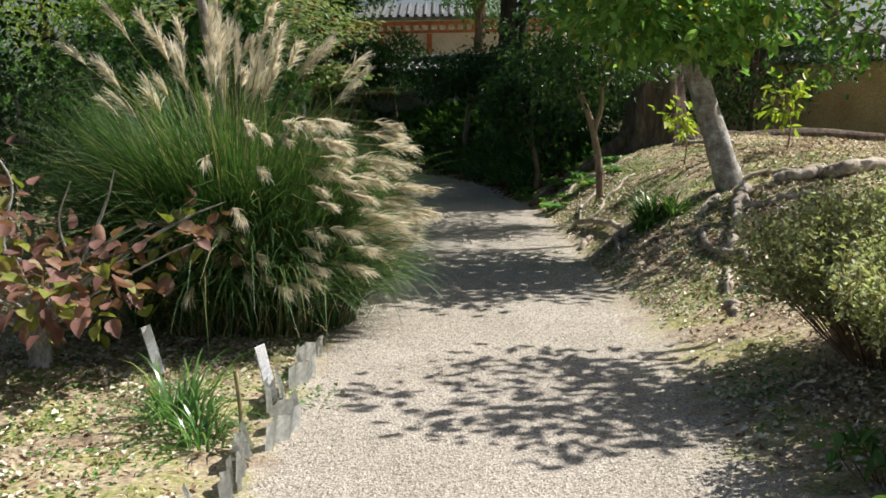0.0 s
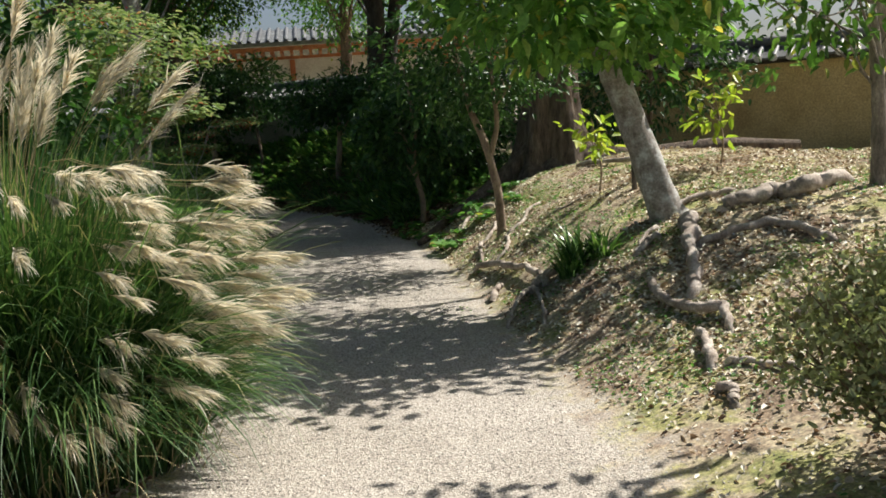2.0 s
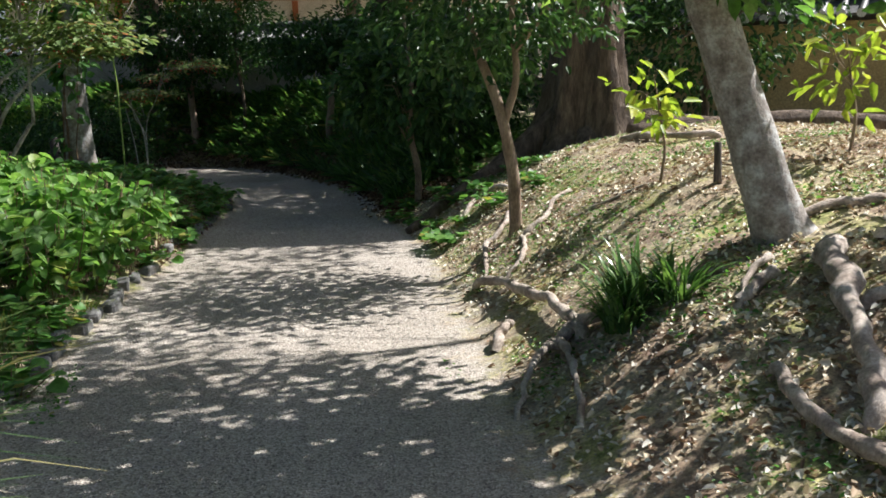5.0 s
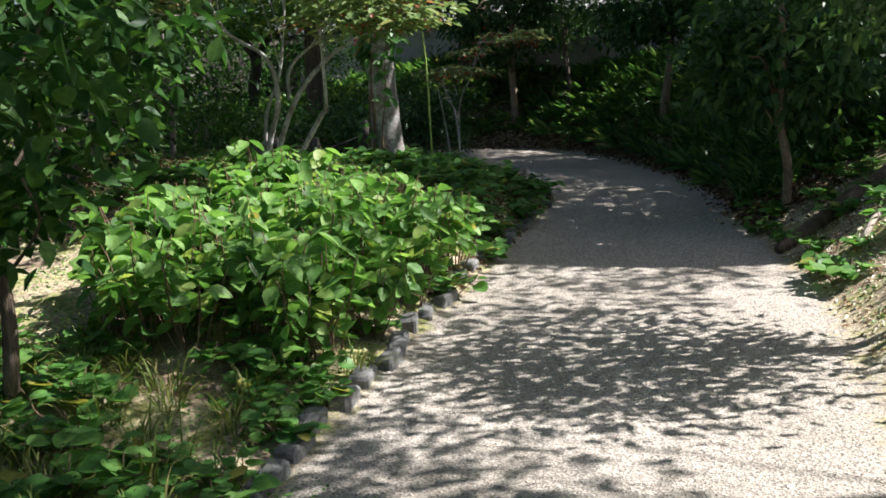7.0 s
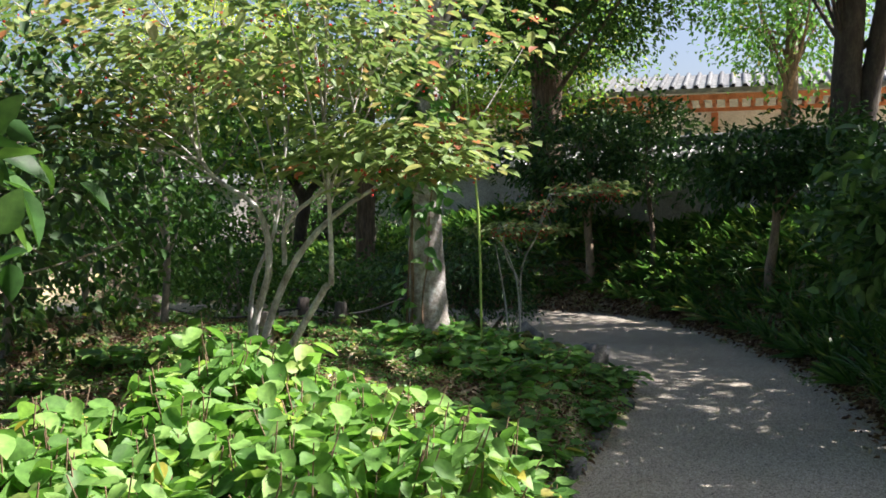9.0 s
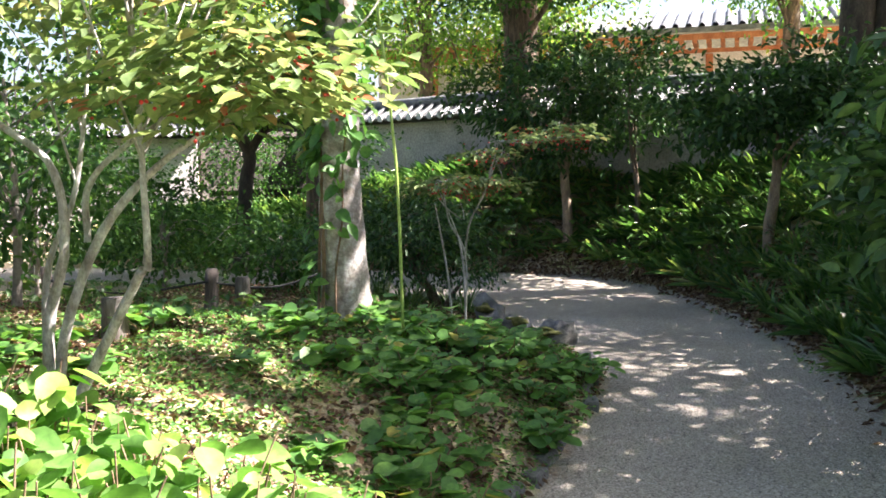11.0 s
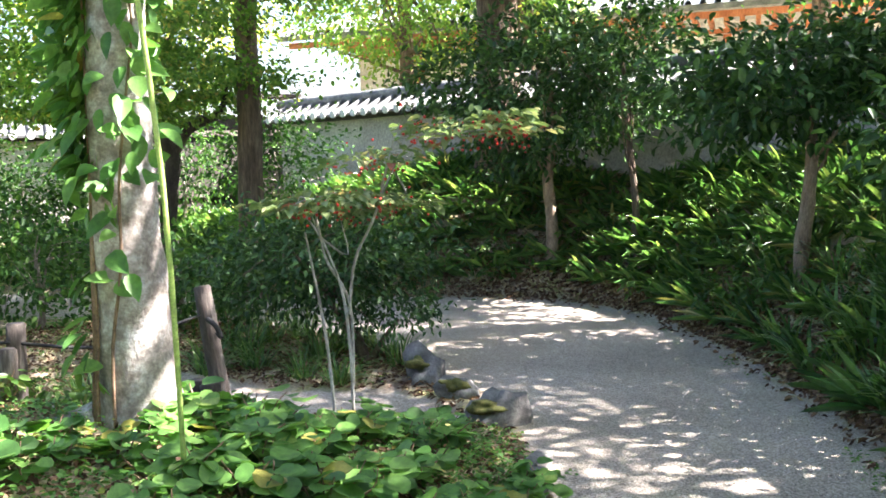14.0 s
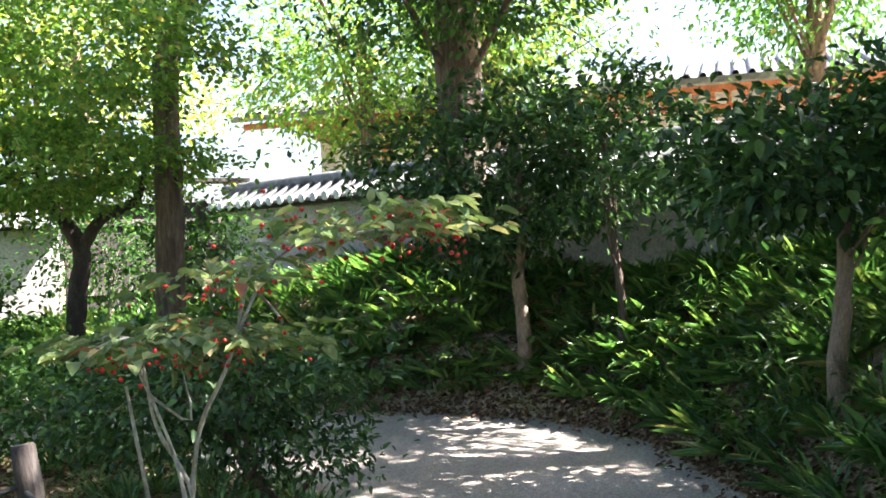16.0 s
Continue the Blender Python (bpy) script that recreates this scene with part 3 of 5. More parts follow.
def board_gate():
    g = thing("wooden_gate", -10.2, 28.55, gz(-10, 29), "dark weathered board gate beside the wall's end", "gate", rz=52)
    bm = bmesh.new()
    box(bm, 0.0, 0.14, -0.07, 0.07, 0, 2.2)
    part("gate_post", bm_mesh("gate_post", bm, WOOD_WEATHERED), g)
    bm = bmesh.new()
    box(bm, 2.75, 2.89, -0.07, 0.07, 0, 2.2)
    part("gate_post", bm_mesh("gate_post", bm, WOOD_WEATHERED), g)
    for i in range(14):
        bm = bmesh.new()
        box(bm, 0.16 + i * 0.185, 0.335 + i * 0.185, -0.02, 0.02, 0.08, 1.85 + 0.02 * (i % 3))
        part("board", bm_mesh("board", bm, WOOD_CHARRED), g)
    for z in (0.4, 1.5):
        bm = bmesh.new()
        box(bm, 0.14, 2.75, -0.065, -0.022, z, z + 0.1)
        part("rail", bm_mesh("rail", bm, WOOD_WEATHERED), g)
    bm = bmesh.new()
    box(bm, -0.15, 3.05, -0.3, 0.3, 2.2, 2.26)
    part("cap_board", bm_mesh("cap_board", bm, WOOD_CHARRED), g)


board_gate()


def hall():
    """The white hall with vermilion timbers that shows over the wall."""
    x0, x1, y = -9.2, 11.0, 36.5
    h = thing("roofed_gallery", x0, y, -0.22, "white plastered gallery with vermilion posts and tiled eaves", "building")
    run = x1 - x0
    bm = bmesh.new()
    box(bm, 0, run, 0, 2.4, -0.3, 4.6)
    part("wall", bm_mesh("wall", bm, PLASTER_WHITE), h)
    step = 1.78
    x = (-0.47 - x0) % step
    while x < run:
        bm = bmesh.new()
        box(bm, x - 0.09, x + 0.09, -0.1, -0.003, -0.3, 4.5)
        part("post", bm_mesh("post", bm, TIMBER_ORANGE), h)
        x += step
    for z0, z1 in ((4.52, 4.62), (2.2, 2.36)):
        bm = bmesh.new()
        box(bm, -0.1, run + 0.1, -0.14, -0.101, z0, z1)
        part("beam", bm_mesh("beam", bm, TIMBER_ORANGE), h)
    bm = bmesh.new()
    box(bm, -0.05, 0.05, -1.35, 0.0, 4.62, 4.76)
    rafter = bm_mesh("rafter", bm, TIMBER_ORANGE)
    x = 0.1
    while x < run:
        part("rafter", rafter, h, at=Matrix.Translation((x, 0, 0)))
        x += 0.32
    bm = bmesh.new()
    box(bm, -1.2, run + 1.2, -1.42, -1.36, 4.70, 4.84)
    part("eave_board", bm_mesh("eave_board", bm, TIMBER_ORANGE), h)
    bm = bmesh.new()
    for s, e in ((-1.6, 1.2), (4.0, 1.2)):
        v = [bm.verts.new(c) for c in ((-1.4, s, 4.86), (run + 1.4, s, 4.86), (run + 1.4, e, 5.55), (-1.4, e, 5.55), (-1.4, s, 4.98), (run + 1.4, s, 4.98), (run + 1.4, e, 5.68), (-1.4, e, 5.68))]
        for f in ((0, 1, 2, 3), (4, 5, 6, 7), (0, 1, 5, 4), (3, 0, 4, 7), (1, 2, 6, 5), (2, 3, 7, 6)):
            bm.faces.new([v[i] for i in f])
    roof = part("roof", bm_mesh("roof", bm, TILE), h, "grey tiled roof")
    rib = mesh_from("roof_tile", tube([(0, -1.6, 5.0), (0, -0.2, 5.35), (0, 1.2, 5.7)], [0.07, 0.07], 6, steps=1), TILE, True)
    x = -1.0
    while x < run + 1.0:
        part("roof_tile", rib, roof, at=Matrix.Translation((x, 0, 0)))
        x += 0.3


hall()


# ---- trees, with seen trunks at their true feet ----
def foot(x, y, sink=0.05):
    return (x, y, gz(x, y) - sink)


def C(cx, cy, cz, rx, ry, rz, clusters, per, length, width, **k):
    return dict(centre=(cx, cy, cz), radii=(rx, ry, rz), clusters=clusters, per=per, length=length, width=width, **k)


tree("leaning_tree", foot(2.84, 9.1), [(0.12, -0.02, -0.1), (0, 0, 0.12), (-0.2, 0.04, 0.75), (-0.42, 0.08, 1.45), (-0.6, 0.1, 2.2), (-0.8, 0.2, 3.3), (-0.95, 0.6, 5.0), (-1.0, 1.3, 7.0)], [0.20, 0.135, 0.115, 0.10, 0.085, 0.06, 0.02],
     [C(-0.6, -0.15, 2.3, 1.45, 1.4, 0.95, 420, 9, 0.13, 0.066, spread=0.13, holes=0.25, broad=True), C(-1.0, 1.4, 6.8, 2.3, 2.0, 1.3, 330, 10, 0.13, 0.066, spread=0.25, holes=0.15), C(-0.9, 1.2, 4.3, 1.5, 1.4, 0.8, 170, 9, 0.13, 0.066, spread=0.2, holes=0.25), C(-1.0, -0.6, 1.75, 0.75, 0.6, 0.4, 80, 9, 0.13, 0.066, spread=0.12, broad=True), C(-0.45, -0.25, 1.5, 0.85, 0.5, 0.3, 62, 8, 0.13, 0.07, spread=0.11, broad=True)],
     LEAF_BED, BARK_PALE, "leaning tree with pale mottled trunk and broad leaves", boughs=16, bough_r=0.03, seed=11, sides=14, twig_low=0.7)
tree("slender_tree", foot(1.99, 11.93), [(0, 0, -0.1), (0, 0, 0.1), (-0.02, 0, 0.55), (-0.12, 0.02, 1.05), (-0.3, 0.05, 1.6), (-0.42, 0.1, 2.6), (-0.35, 0.2, 3.8)], [0.075, 0.055, 0.048, 0.042, 0.032, 0.02, 0.01],
     [C(-0.15, 0.1, 2.0, 1.05, 1.0, 0.75, 400, 9, 0.085, 0.042, spread=0.13, holes=0.2), C(-0.3, 0.2, 3.7, 1.5, 1.4, 0.9, 220, 9, 0.09, 0.045, spread=0.18, holes=0.3)],
     LEAF_DARK, BARK_TAN, "slender forked tree with small glossy leaves", boughs=8, bough_r=0.016, seed=12, sides=10, twig_low=0.8,
     extra=[([(-0.08, 0.01, 0.9), (0.02, 0, 1.25), (0.0, 0.02, 1.7), (0.05, 0.1, 2.4)], [0.036, 0.028, 0.024, 0.012]), ([(0.0, 0, 1.45), (0.25, -0.02, 1.75), (0.5, 0, 2.2)], [0.03, 0.022, 0.01])])
# the great tree whose crown shades the far half of the walk
camphor = tree("great_tree", foot(3.4, 15.2, 0.15), [(0, 0, -0.3), (0, 0, 0.3), (0.02, 0, 1.2), (0.1, 0.1, 3.0), (0.5, 0.9, 5.5), (1.2, 2.4, 8.5)], [0.95, 0.52, 0.36, 0.31, 0.27, 0.14],
     [C(2.4, 6.3, 7.4, 5.6, 5.0, 2.2, 2400, 15, 0.13, 0.07, spread=0.30, hollow=0.2, holes=0.36), C(-3.4, 6.0, 7.6, 3.2, 3.4, 1.5, 520, 13, 0.12, 0.065, spread=0.30, hollow=0.2, holes=0.45), C(0.8, 2.2, 5.6, 1.9, 1.6, 0.9, 260, 12, 0.12, 0.065, spread=0.26, holes=0.3), C(0.1, -0.7, 4.6, 1.4, 1.1, 0.5, 75, 11, 0.12, 0.065, spread=0.24, holes=0.3), C(-3.4, 9.8, 8.2, 4.0, 3.2, 1.4, 900, 13, 0.12, 0.065, spread=0.30, hollow=0.2, holes=0.4)],
     LEAF_DEEP, BARK_BROWN, "great old tree with fluted buttressed trunk and spreading crown", boughs=36, bough_r=0.12, seed=13, sides=36, rough=0.025, lobes=0.2,
     extra=[([(0.0, 0.0, 0.7), (-0.5, -0.05, 0.30), (-0.95, -0.2, -0.02), (-1.55, -0.5, -0.34), (-2.1, -0.9, -0.62)], [0.18, 0.16, 0.13, 0.09, 0.04]), ([(0.05, 0.0, 0.5), (0.5, -0.25, 0.36), (1.2, -0.5, 0.28), (2.1, -0.75, 0.36), (3.2, -1.0, 0.3)], [0.2, 0.2, 0.16, 0.13, 0.09]),
            ([(0.0, 0.0, 0.45), (0.4, -0.45, 0.28), (1.1, -0.9, 0.2), (2.2, -1.2, 0.22), (3.4, -1.7, 0.1)], [0.16, 0.16, 0.12, 0.1, 0.05]), ([(0.0, 0.0, 0.45), (-0.1, -0.5, 0.15), (-0.2, -1.0, -0.05), (-0.6, -1.6, -0.25)], [0.18, 0.15, 0.09, 0.04])])
tree("young_tree", foot(4.35, 8.5), [(0, 0, -0.1), (0.02, 0, 0.5), (0, 0, 1.1), (-0.1, 0, 1.9)], [0.07, 0.06, 0.05, 0.02],
     [C(-0.35, -0.1, 1.75, 1.05, 0.95, 0.85, 110, 9, 0.12, 0.055, spread=0.14, holes=0.35)], LEAF_MID, BARK_GREY, "young tree with grey trunk on the mound", boughs=12, bough_r=0.02, seed=14)
tree("garden_tree", foot(4.9, 4.4), [(0, 0, -0.1), (-0.1, 0, 0.9), (-0.4, 0.05, 1.9), (-1.2, 0.2, 2.6), (-2.0, 0.3, 2.75)], [0.08, 0.07, 0.055, 0.03, 0.01],
     [C(-1.95, 0.7, 2.75, 0.95, 1.0, 0.28, 92, 9, 0.12, 0.065, spread=0.14, holes=0.25, broad=True)], LEAF_MID, BARK_GREY, "broad-leaved tree reaching over the start of the walk", boughs=8, bough_r=0.012, seed=15, twig_low=0.85)
# Tree added out of view so that its crown dapples the path with shade.
tree("garden_tree", foot(6.6, 11.8), [(0, 0, -0.1), (-0.1, 0, 1.2), (-0.5, -0.1, 2.8), (-1.3, -0.4, 4.4), (-2.9, -0.7, 4.8)], [0.12, 0.10, 0.08, 0.04, 0.015],
     [C(-3.9, -0.9, 4.7, 1.5, 1.4, 0.6, 140, 11, 0.12, 0.065, spread=0.24, holes=0.3)], LEAF_DEEP, BARK_GREY, "unseen broad-leaved tree added to shade the path", boughs=14, bough_r=0.018, seed=16, twig_low=0.75)
# sunlit saplings on the mound
for sx, sy, sh, sc, sn in ((2.8, 10.85, 0.75, 0.9, 21), (3.75, 10.1, 0.75, 1.0, 22)):
    tree("sapling", foot(sx, sy, 0.02), [(0, 0, 0), (0.03, 0, 0.25), (0.0, 0.02, 0.5), (-0.05, 0, sh)], [0.012, 0.010, 0.008, 0.004],
         [C(-0.05, 0, sh * 0.72, 0.26 * sc, 0.22 * sc, 0.30 * sc, 17, 4, 0.13, 0.055, spread=0.06, flat=1.0)], LEAF_LIME, BARK_TAN, "slim sapling with sunlit yellow-green leaves", "sapling", 7, 0.006, sn, 6, group="saplings on the mound")
# evergreens along the bend and under the wall
tree("camellia", foot(1.52, 15.75), [(0, 0, -0.1), (0.02, 0, 0.4), (-0.06, 0, 0.9), (-0.03, 0.03, 1.5), (-0.1, 0.05, 2.3)], [0.045, 0.04, 0.036, 0.03, 0.015],
     [C(0.1, 0.1, 1.45, 0.95, 0.95, 0.72, 300, 8, 0.125, 0.06, spread=0.12, holes=0.15, broad=True), C(-0.5, 0.1, 1.4, 0.38, 0.45, 0.45, 48, 8, 0.125, 0.062, spread=0.10, broad=True)],
     LEAF_DARK, BARK_TAN, "camellia with slim pale trunk and glossy green leaves", "tree", 10, 0.014, 31, group="evergreens round the bend")
tree("camellia", foot(-2.3, 25.5), [(0, 0, -0.1), (0.02, 0, 0.5), (-0.02, 0, 1.1), (0.05, 0, 1.7), (0.0, 0.05, 2.8)], [0.085, 0.075, 0.07, 0.06, 0.03],
     [C(-0.1, -0.1, 2.15, 1.5, 1.2, 1.05, 640, 9, 0.11, 0.056, spread=0.15, holes=0.22, broad=True, up=1.5)], LEAF_DARK, BARK_TAN, "evergreen tree with brown trunk and dark dense crown", "tree", 9, 0.025, 32, group="evergreens round the bend")
tree("camellia", foot(0.52, 22.4), [(0, 0, -0.1), (-0.02, 0, 0.3), (0.03, 0, 0.7), (0.06, 0, 1.3), (-0.1, 0, 2.2)], [0.075, 0.068, 0.062, 0.05, 0.03],
     [C(-0.15, 0.0, 1.75, 1.2, 1.0, 0.5, 360, 9, 0.11, 0.06, spread=0.14, holes=0.2, broad=True, up=1.5), C(0.6, 0.1, 2.0, 0.85, 0.8, 0.5, 140, 9, 0.11, 0.055, spread=0.14)], LEAF_DARK, BARK_TAN, "evergreen tree with crooked tan trunk and round glossy leaves", "tree", 9, 0.02, 33, group="evergreens round the bend")
tree("camellia", foot(-1.22, 25.0), [(0, 0, -0.1), (0.02, 0, 0.7), (-0.04, 0, 1.4), (-0.1, 0, 2.4)], [0.045, 0.042, 0.038, 0.02],
     [C(-0.1, 0, 2.3, 1.0, 0.8, 0.8, 230, 9, 0.10, 0.05, spread=0.14, holes=0.25)], LEAF_DARK, BARK_BROWN, "slim evergreen tree against the white wall", "tree", 8, 0.018, 34, group="evergreens round the bend")
tree("evergreen_shrub", foot(2.3, 17.6), [(0, 0, -0.1), (0, 0, 0.6), (0.1, 0, 1.5)], [0.05, 0.04, 0.02],
     [C(0.1, 0, 1.05, 1.1, 1.2, 0.95, 400, 9, 0.11, 0.052, spread=0.15, holes=0.1)], LEAF_DARK, BARK_BROWN, "dense dark evergreen shrub beside the path", "shrub", 9, 0.014, 35, group="shrubs by the bend")
tree("evergreen_shrub", foot(2.1, 20.4), [(0, 0, -0.1), (0, 0, 0.6), (0.1, 0, 1.8)], [0.06, 0.05, 0.02],
     [C(0.1, 0, 1.0, 1.25, 1.25, 0.8, 400, 9, 0.11, 0.052, spread=0.16, holes=0.15)], LEAF_DARK, BARK_BROWN, "dense dark evergreen shrub beside the path", "shrub", 9, 0.014, 36, group="shrubs by the bend")
tree("evergreen_shrub", foot(5.6, 17.4), [(0, 0, -0.1), (0, 0, 0.8), (0.1, 0, 2.0)], [0.06, 0.05, 0.02],
     [C(0.1, 0, 1.7, 1.7, 1.2, 1.5, 420, 9, 0.12, 0.058, spread=0.18, holes=0.15)], LEAF_DARK, BARK_BROWN, "dark evergreen shrub in the shade of the wall", "shrub", 14, 0.03, 37, group="shrubs by the bend")
tree("spreading_bush", foot(-3.0, 21.1), [(0, 0, -0.05), (-0.12, 0, 0.25), (-0.3, 0.05, 0.45), (-0.5, 0.1, 0.8)], [0.06, 0.05, 0.035, 0.015],
     [C(-0.5, 0.1, 0.85, 1.15, 0.85, 0.5, 560, 8, 0.075, 0.036, spread=0.10, flat=0.6), C(0.25, -0.1, 0.5, 0.5, 0.4, 0.2, 60, 8, 0.06, 0.028, spread=0.09)],
     LEAF_DARK, BARK_BROWN, "low spreading dark green bush on a bent stem", "bush", 14, 0.018, 38, extra=[([(0, 0, 0.0), (0.12, 0, 0.2), (0.28, 0, 0.4)], [0.035, 0.025, 0.012])])
# the lichened tree with a climber
tree("lichened_tree", foot(-2.6, 17.28, 0.08), [(0.04, -0.02, -0.1), (0.02, 0, 0.1), (0, 0, 0.5), (-0.02, 0, 1.2), (0.0, 0, 2.0), (0.05, 0.05, 3.2), (0.1, 0.1, 4.8)], [0.28, 0.205, 0.17, 0.15, 0.13, 0.11, 0.06],
     [C(0.2, 0.3, 4.9, 2.0, 1.9, 1.2, 420, 9, 0.10, 0.05, spread=0.2, holes=0.4)], LEAF_MID, BARK_PALE, "pale lichen-spotted tree trunk in the raised bed", boughs=14, bough_r=0.05, seed=41, sides=16, rough=0.03,
     extra=[([(0.1, -0.1, 0.12), (0.35, -0.22, 0.06), (0.7, -0.3, 0.0)], [0.1, 0.06, 0.03]), ([(-0.15, -0.1, 0.15), (-0.35, -0.2, 0.08), (0.05, -0.42, 0.02)], [0.08, 0.05, 0.02])], twig_low=0.7)


def climber():
    rng = np.random.default_rng(43)
    z0 = gz(-2.6, 17.28)
    t = thing("climbing_vine", -2.6, 17.28, z0, "green climbing vine with heart-shaped leaves on the lichened trunk", "vine")
    stems, pts = [], []
    for k in range(5):
        a = rng.uniform(2.4, 5.2)
        line = []
        for z in np.linspace(0.05, 2.6, 8):
            a += rng.uniform(-0.35, 0.35)
            r = np.interp(z, [0, 0.5, 1.2, 2.6], [0.21, 0.18, 0.155, 0.13])
            line.append((r * math.cos(a), r * math.sin(a), z))
        stems += tube(line, [0.009, 0.005], 5, steps=3)
        pts.append(smooth_line(line, 12))
    p = np.concatenate(pts)
    p = p[(p[:, 2] > 1.15) | (rng.random(len(p)) < 0.08)]
    p = np.repeat(p, 2, 0) + rng.normal(size=(len(p) * 2, 3)) * 0.05
    out = p * np.array([1, 1, 0])
    out /= np.linalg.norm(out, axis=1)[:, None]
    g = broad_leaf_geo(p + out * 0.04, out * 0.8 + rng.normal(size=p.shape) * 0.5 + [0, 0, -0.5], out + rng.normal(size=p.shape) * 0.3 + [0, 0, 0.6], rng.uniform(0.08, 0.16, len(p)), rng.uniform(0.05, 0.10, len(p)), 0.2, 0.25)
    part("vine_stem", mesh_from("vine_stem", stems, STEM, True), t)
    part("foliage", mesh_from("foliage", [g], LEAF_BRIGHT), t)


climber()


def berry_shrub(x, y, stems, crowns, seed, label, berries, twigs=40):
    rng = np.random.default_rng(seed)
    t = thing("berry_shrub", x, y, gz(x, y) - 0.04, label, "shrub", "red-berried shrubs")
    wood, geo, ends = [], [], []
    for c in crowns:
        c = dict(c)
        g, e = sprays(rng, c.pop("centre"), c.pop("radii"), **c)
        geo.append(g)
        ends.append(e)
    e = np.concatenate(ends)
    for line, r in stems:
        part("stem", mesh_from("stem", tube(line, [0.56 * k for k in r], 9, 0.07, rng, 6), BARK_WHITE, True), t)
    for i in rng.permutation(len(e))[:twigs]:
        line, r = stems[int(np.argmin([np.linalg.norm(np.array(s[0][-1]) - e[i]) for s in stems]))]
        s = smooth_line(line, 6)[-int(rng.integers(1, 9))]
        m = s * 0.5 + e[i] * 0.5 + rng.normal(size=3) * 0.1
        wood += tube([s, m, e[i]], [0.007, 0.005, 0.002], 5, steps=3)
    part("twigwork", mesh_from("twigwork", wood, BARK_WHITE, True), t)["kind"] = "stuff"
    part("foliage", mesh_from("foliage", geo, LEAF_BERRY), t)
    bm = bmesh.new()
    for i in rng.integers(0, len(e), berries):
        for k in range(rng.integers(2, 6)):
            bmesh.ops.create_icosphere(bm, subdivisions=1, radius=rng.uniform(0.006, 0.010), matrix=Matrix.Translation(e[i] + rng.normal(size=3) * 0.04 + [0, 0, -0.03]))
    part("berry_cluster", bm_mesh("berry_cluster", bm, BERRY, True), t, "clusters of small red berries")["kind"] = "stuff"


berry_shrub(-2.8, 14.25, [([(0, 0, 0), (0.02, 0, 0.4), (0.12, 0, 0.75), (0.02, 0.05, 1.1), (-0.35, 0.1, 1.35), (-0.55, 0.1, 1.8)], [0.055, 0.045, 0.04, 0.03, 0.025, 0.012]),
                          ([(0.05, 0, 0), (0.1, 0, 0.35), (0.3, 0.02, 0.8), (0.6, 0.05, 1.1), (0.95, 0.1, 1.3)], [0.05, 0.042, 0.036, 0.028, 0.012]),
                          ([(0.08, 0.05, 0), (0.28, 0.02, 0.3), (0.5, -0.02, 0.62), (0.54, -0.02, 0.68), (0.53, -0.02, 1.2), (0.5, 0, 1.8)], [0.045, 0.04, 0.036, 0.03, 0.022, 0.012]),
                          ([(-0.05, 0.05, 0), (-0.02, 0.05, 0.6), (0.12, 0.1, 1.0), (0.2, 0.15, 1.7)], [0.03, 0.026, 0.022, 0.01]),
                          ([(0.2, 0.05, 0.75), (0.22, 0.05, 1.0), (0.45, 0.08, 1.2), (0.9, 0.1, 1.42)], [0.03, 0.026, 0.02, 0.01])],
            [C(0.15, 0.0, 2.2, 1.5, 1.2, 0.6, 330, 9, 0.092, 0.054, spread=0.14, flat=0.25, holes=0.2, layered=True, broad=True), C(1.0, -0.15, 1.42, 0.62, 0.5, 0.2, 110, 9, 0.095, 0.056, spread=0.13, flat=0.2, layered=True, broad=True), C(-1.0, -0.1, 1.7, 0.6, 0.6, 0.3, 90, 9, 0.09, 0.054, spread=0.12, flat=0.25, layered=True, broad=True)],
            51, "multi-stemmed shrub with lichened stems, small leaves and red berries", 170)
berry_shrub(-1.98, 18.34, [([(0, 0, 0), (0.0, 0, 0.5), (-0.04, 0, 0.9), (-0.2, 0, 1.3)], [0.019, 0.016, 0.014, 0.008]), ([(0, 0.02, 0.35), (0.0, 0.02, 0.8), (-0.12, 0, 1.05), (-0.16, 0, 1.25), (-0.2, 0, 1.42)], [0.017, 0.015, 0.013, 0.010, 0.005]),
                          ([(0.0, 0, 0.75), (0.05, 0, 1.05), (0.18, 0, 1.3), (0.3, 0, 1.7)], [0.017, 0.015, 0.012, 0.006]), ([(-0.1, 0, 0), (-0.14, 0, 0.6), (-0.24, 0, 1.2)], [0.018, 0.016, 0.01])],
            [C(0.0, 0, 1.36, 0.5, 0.4, 0.07, 62, 8, 0.075, 0.044, spread=0.09, flat=0.15, layered=True), C(0.72, 0, 1.74, 0.36, 0.3, 0.07, 34, 8, 0.075, 0.044, spread=0.09, flat=0.15, layered=True), C(0.2, 0, 1.6, 0.4, 0.3, 0.06, 16, 7, 0.07, 0.042, spread=0.09, flat=0.15, layered=True)],
            52, "slim forked shrub with whitish stems and red berries", 110, 12)


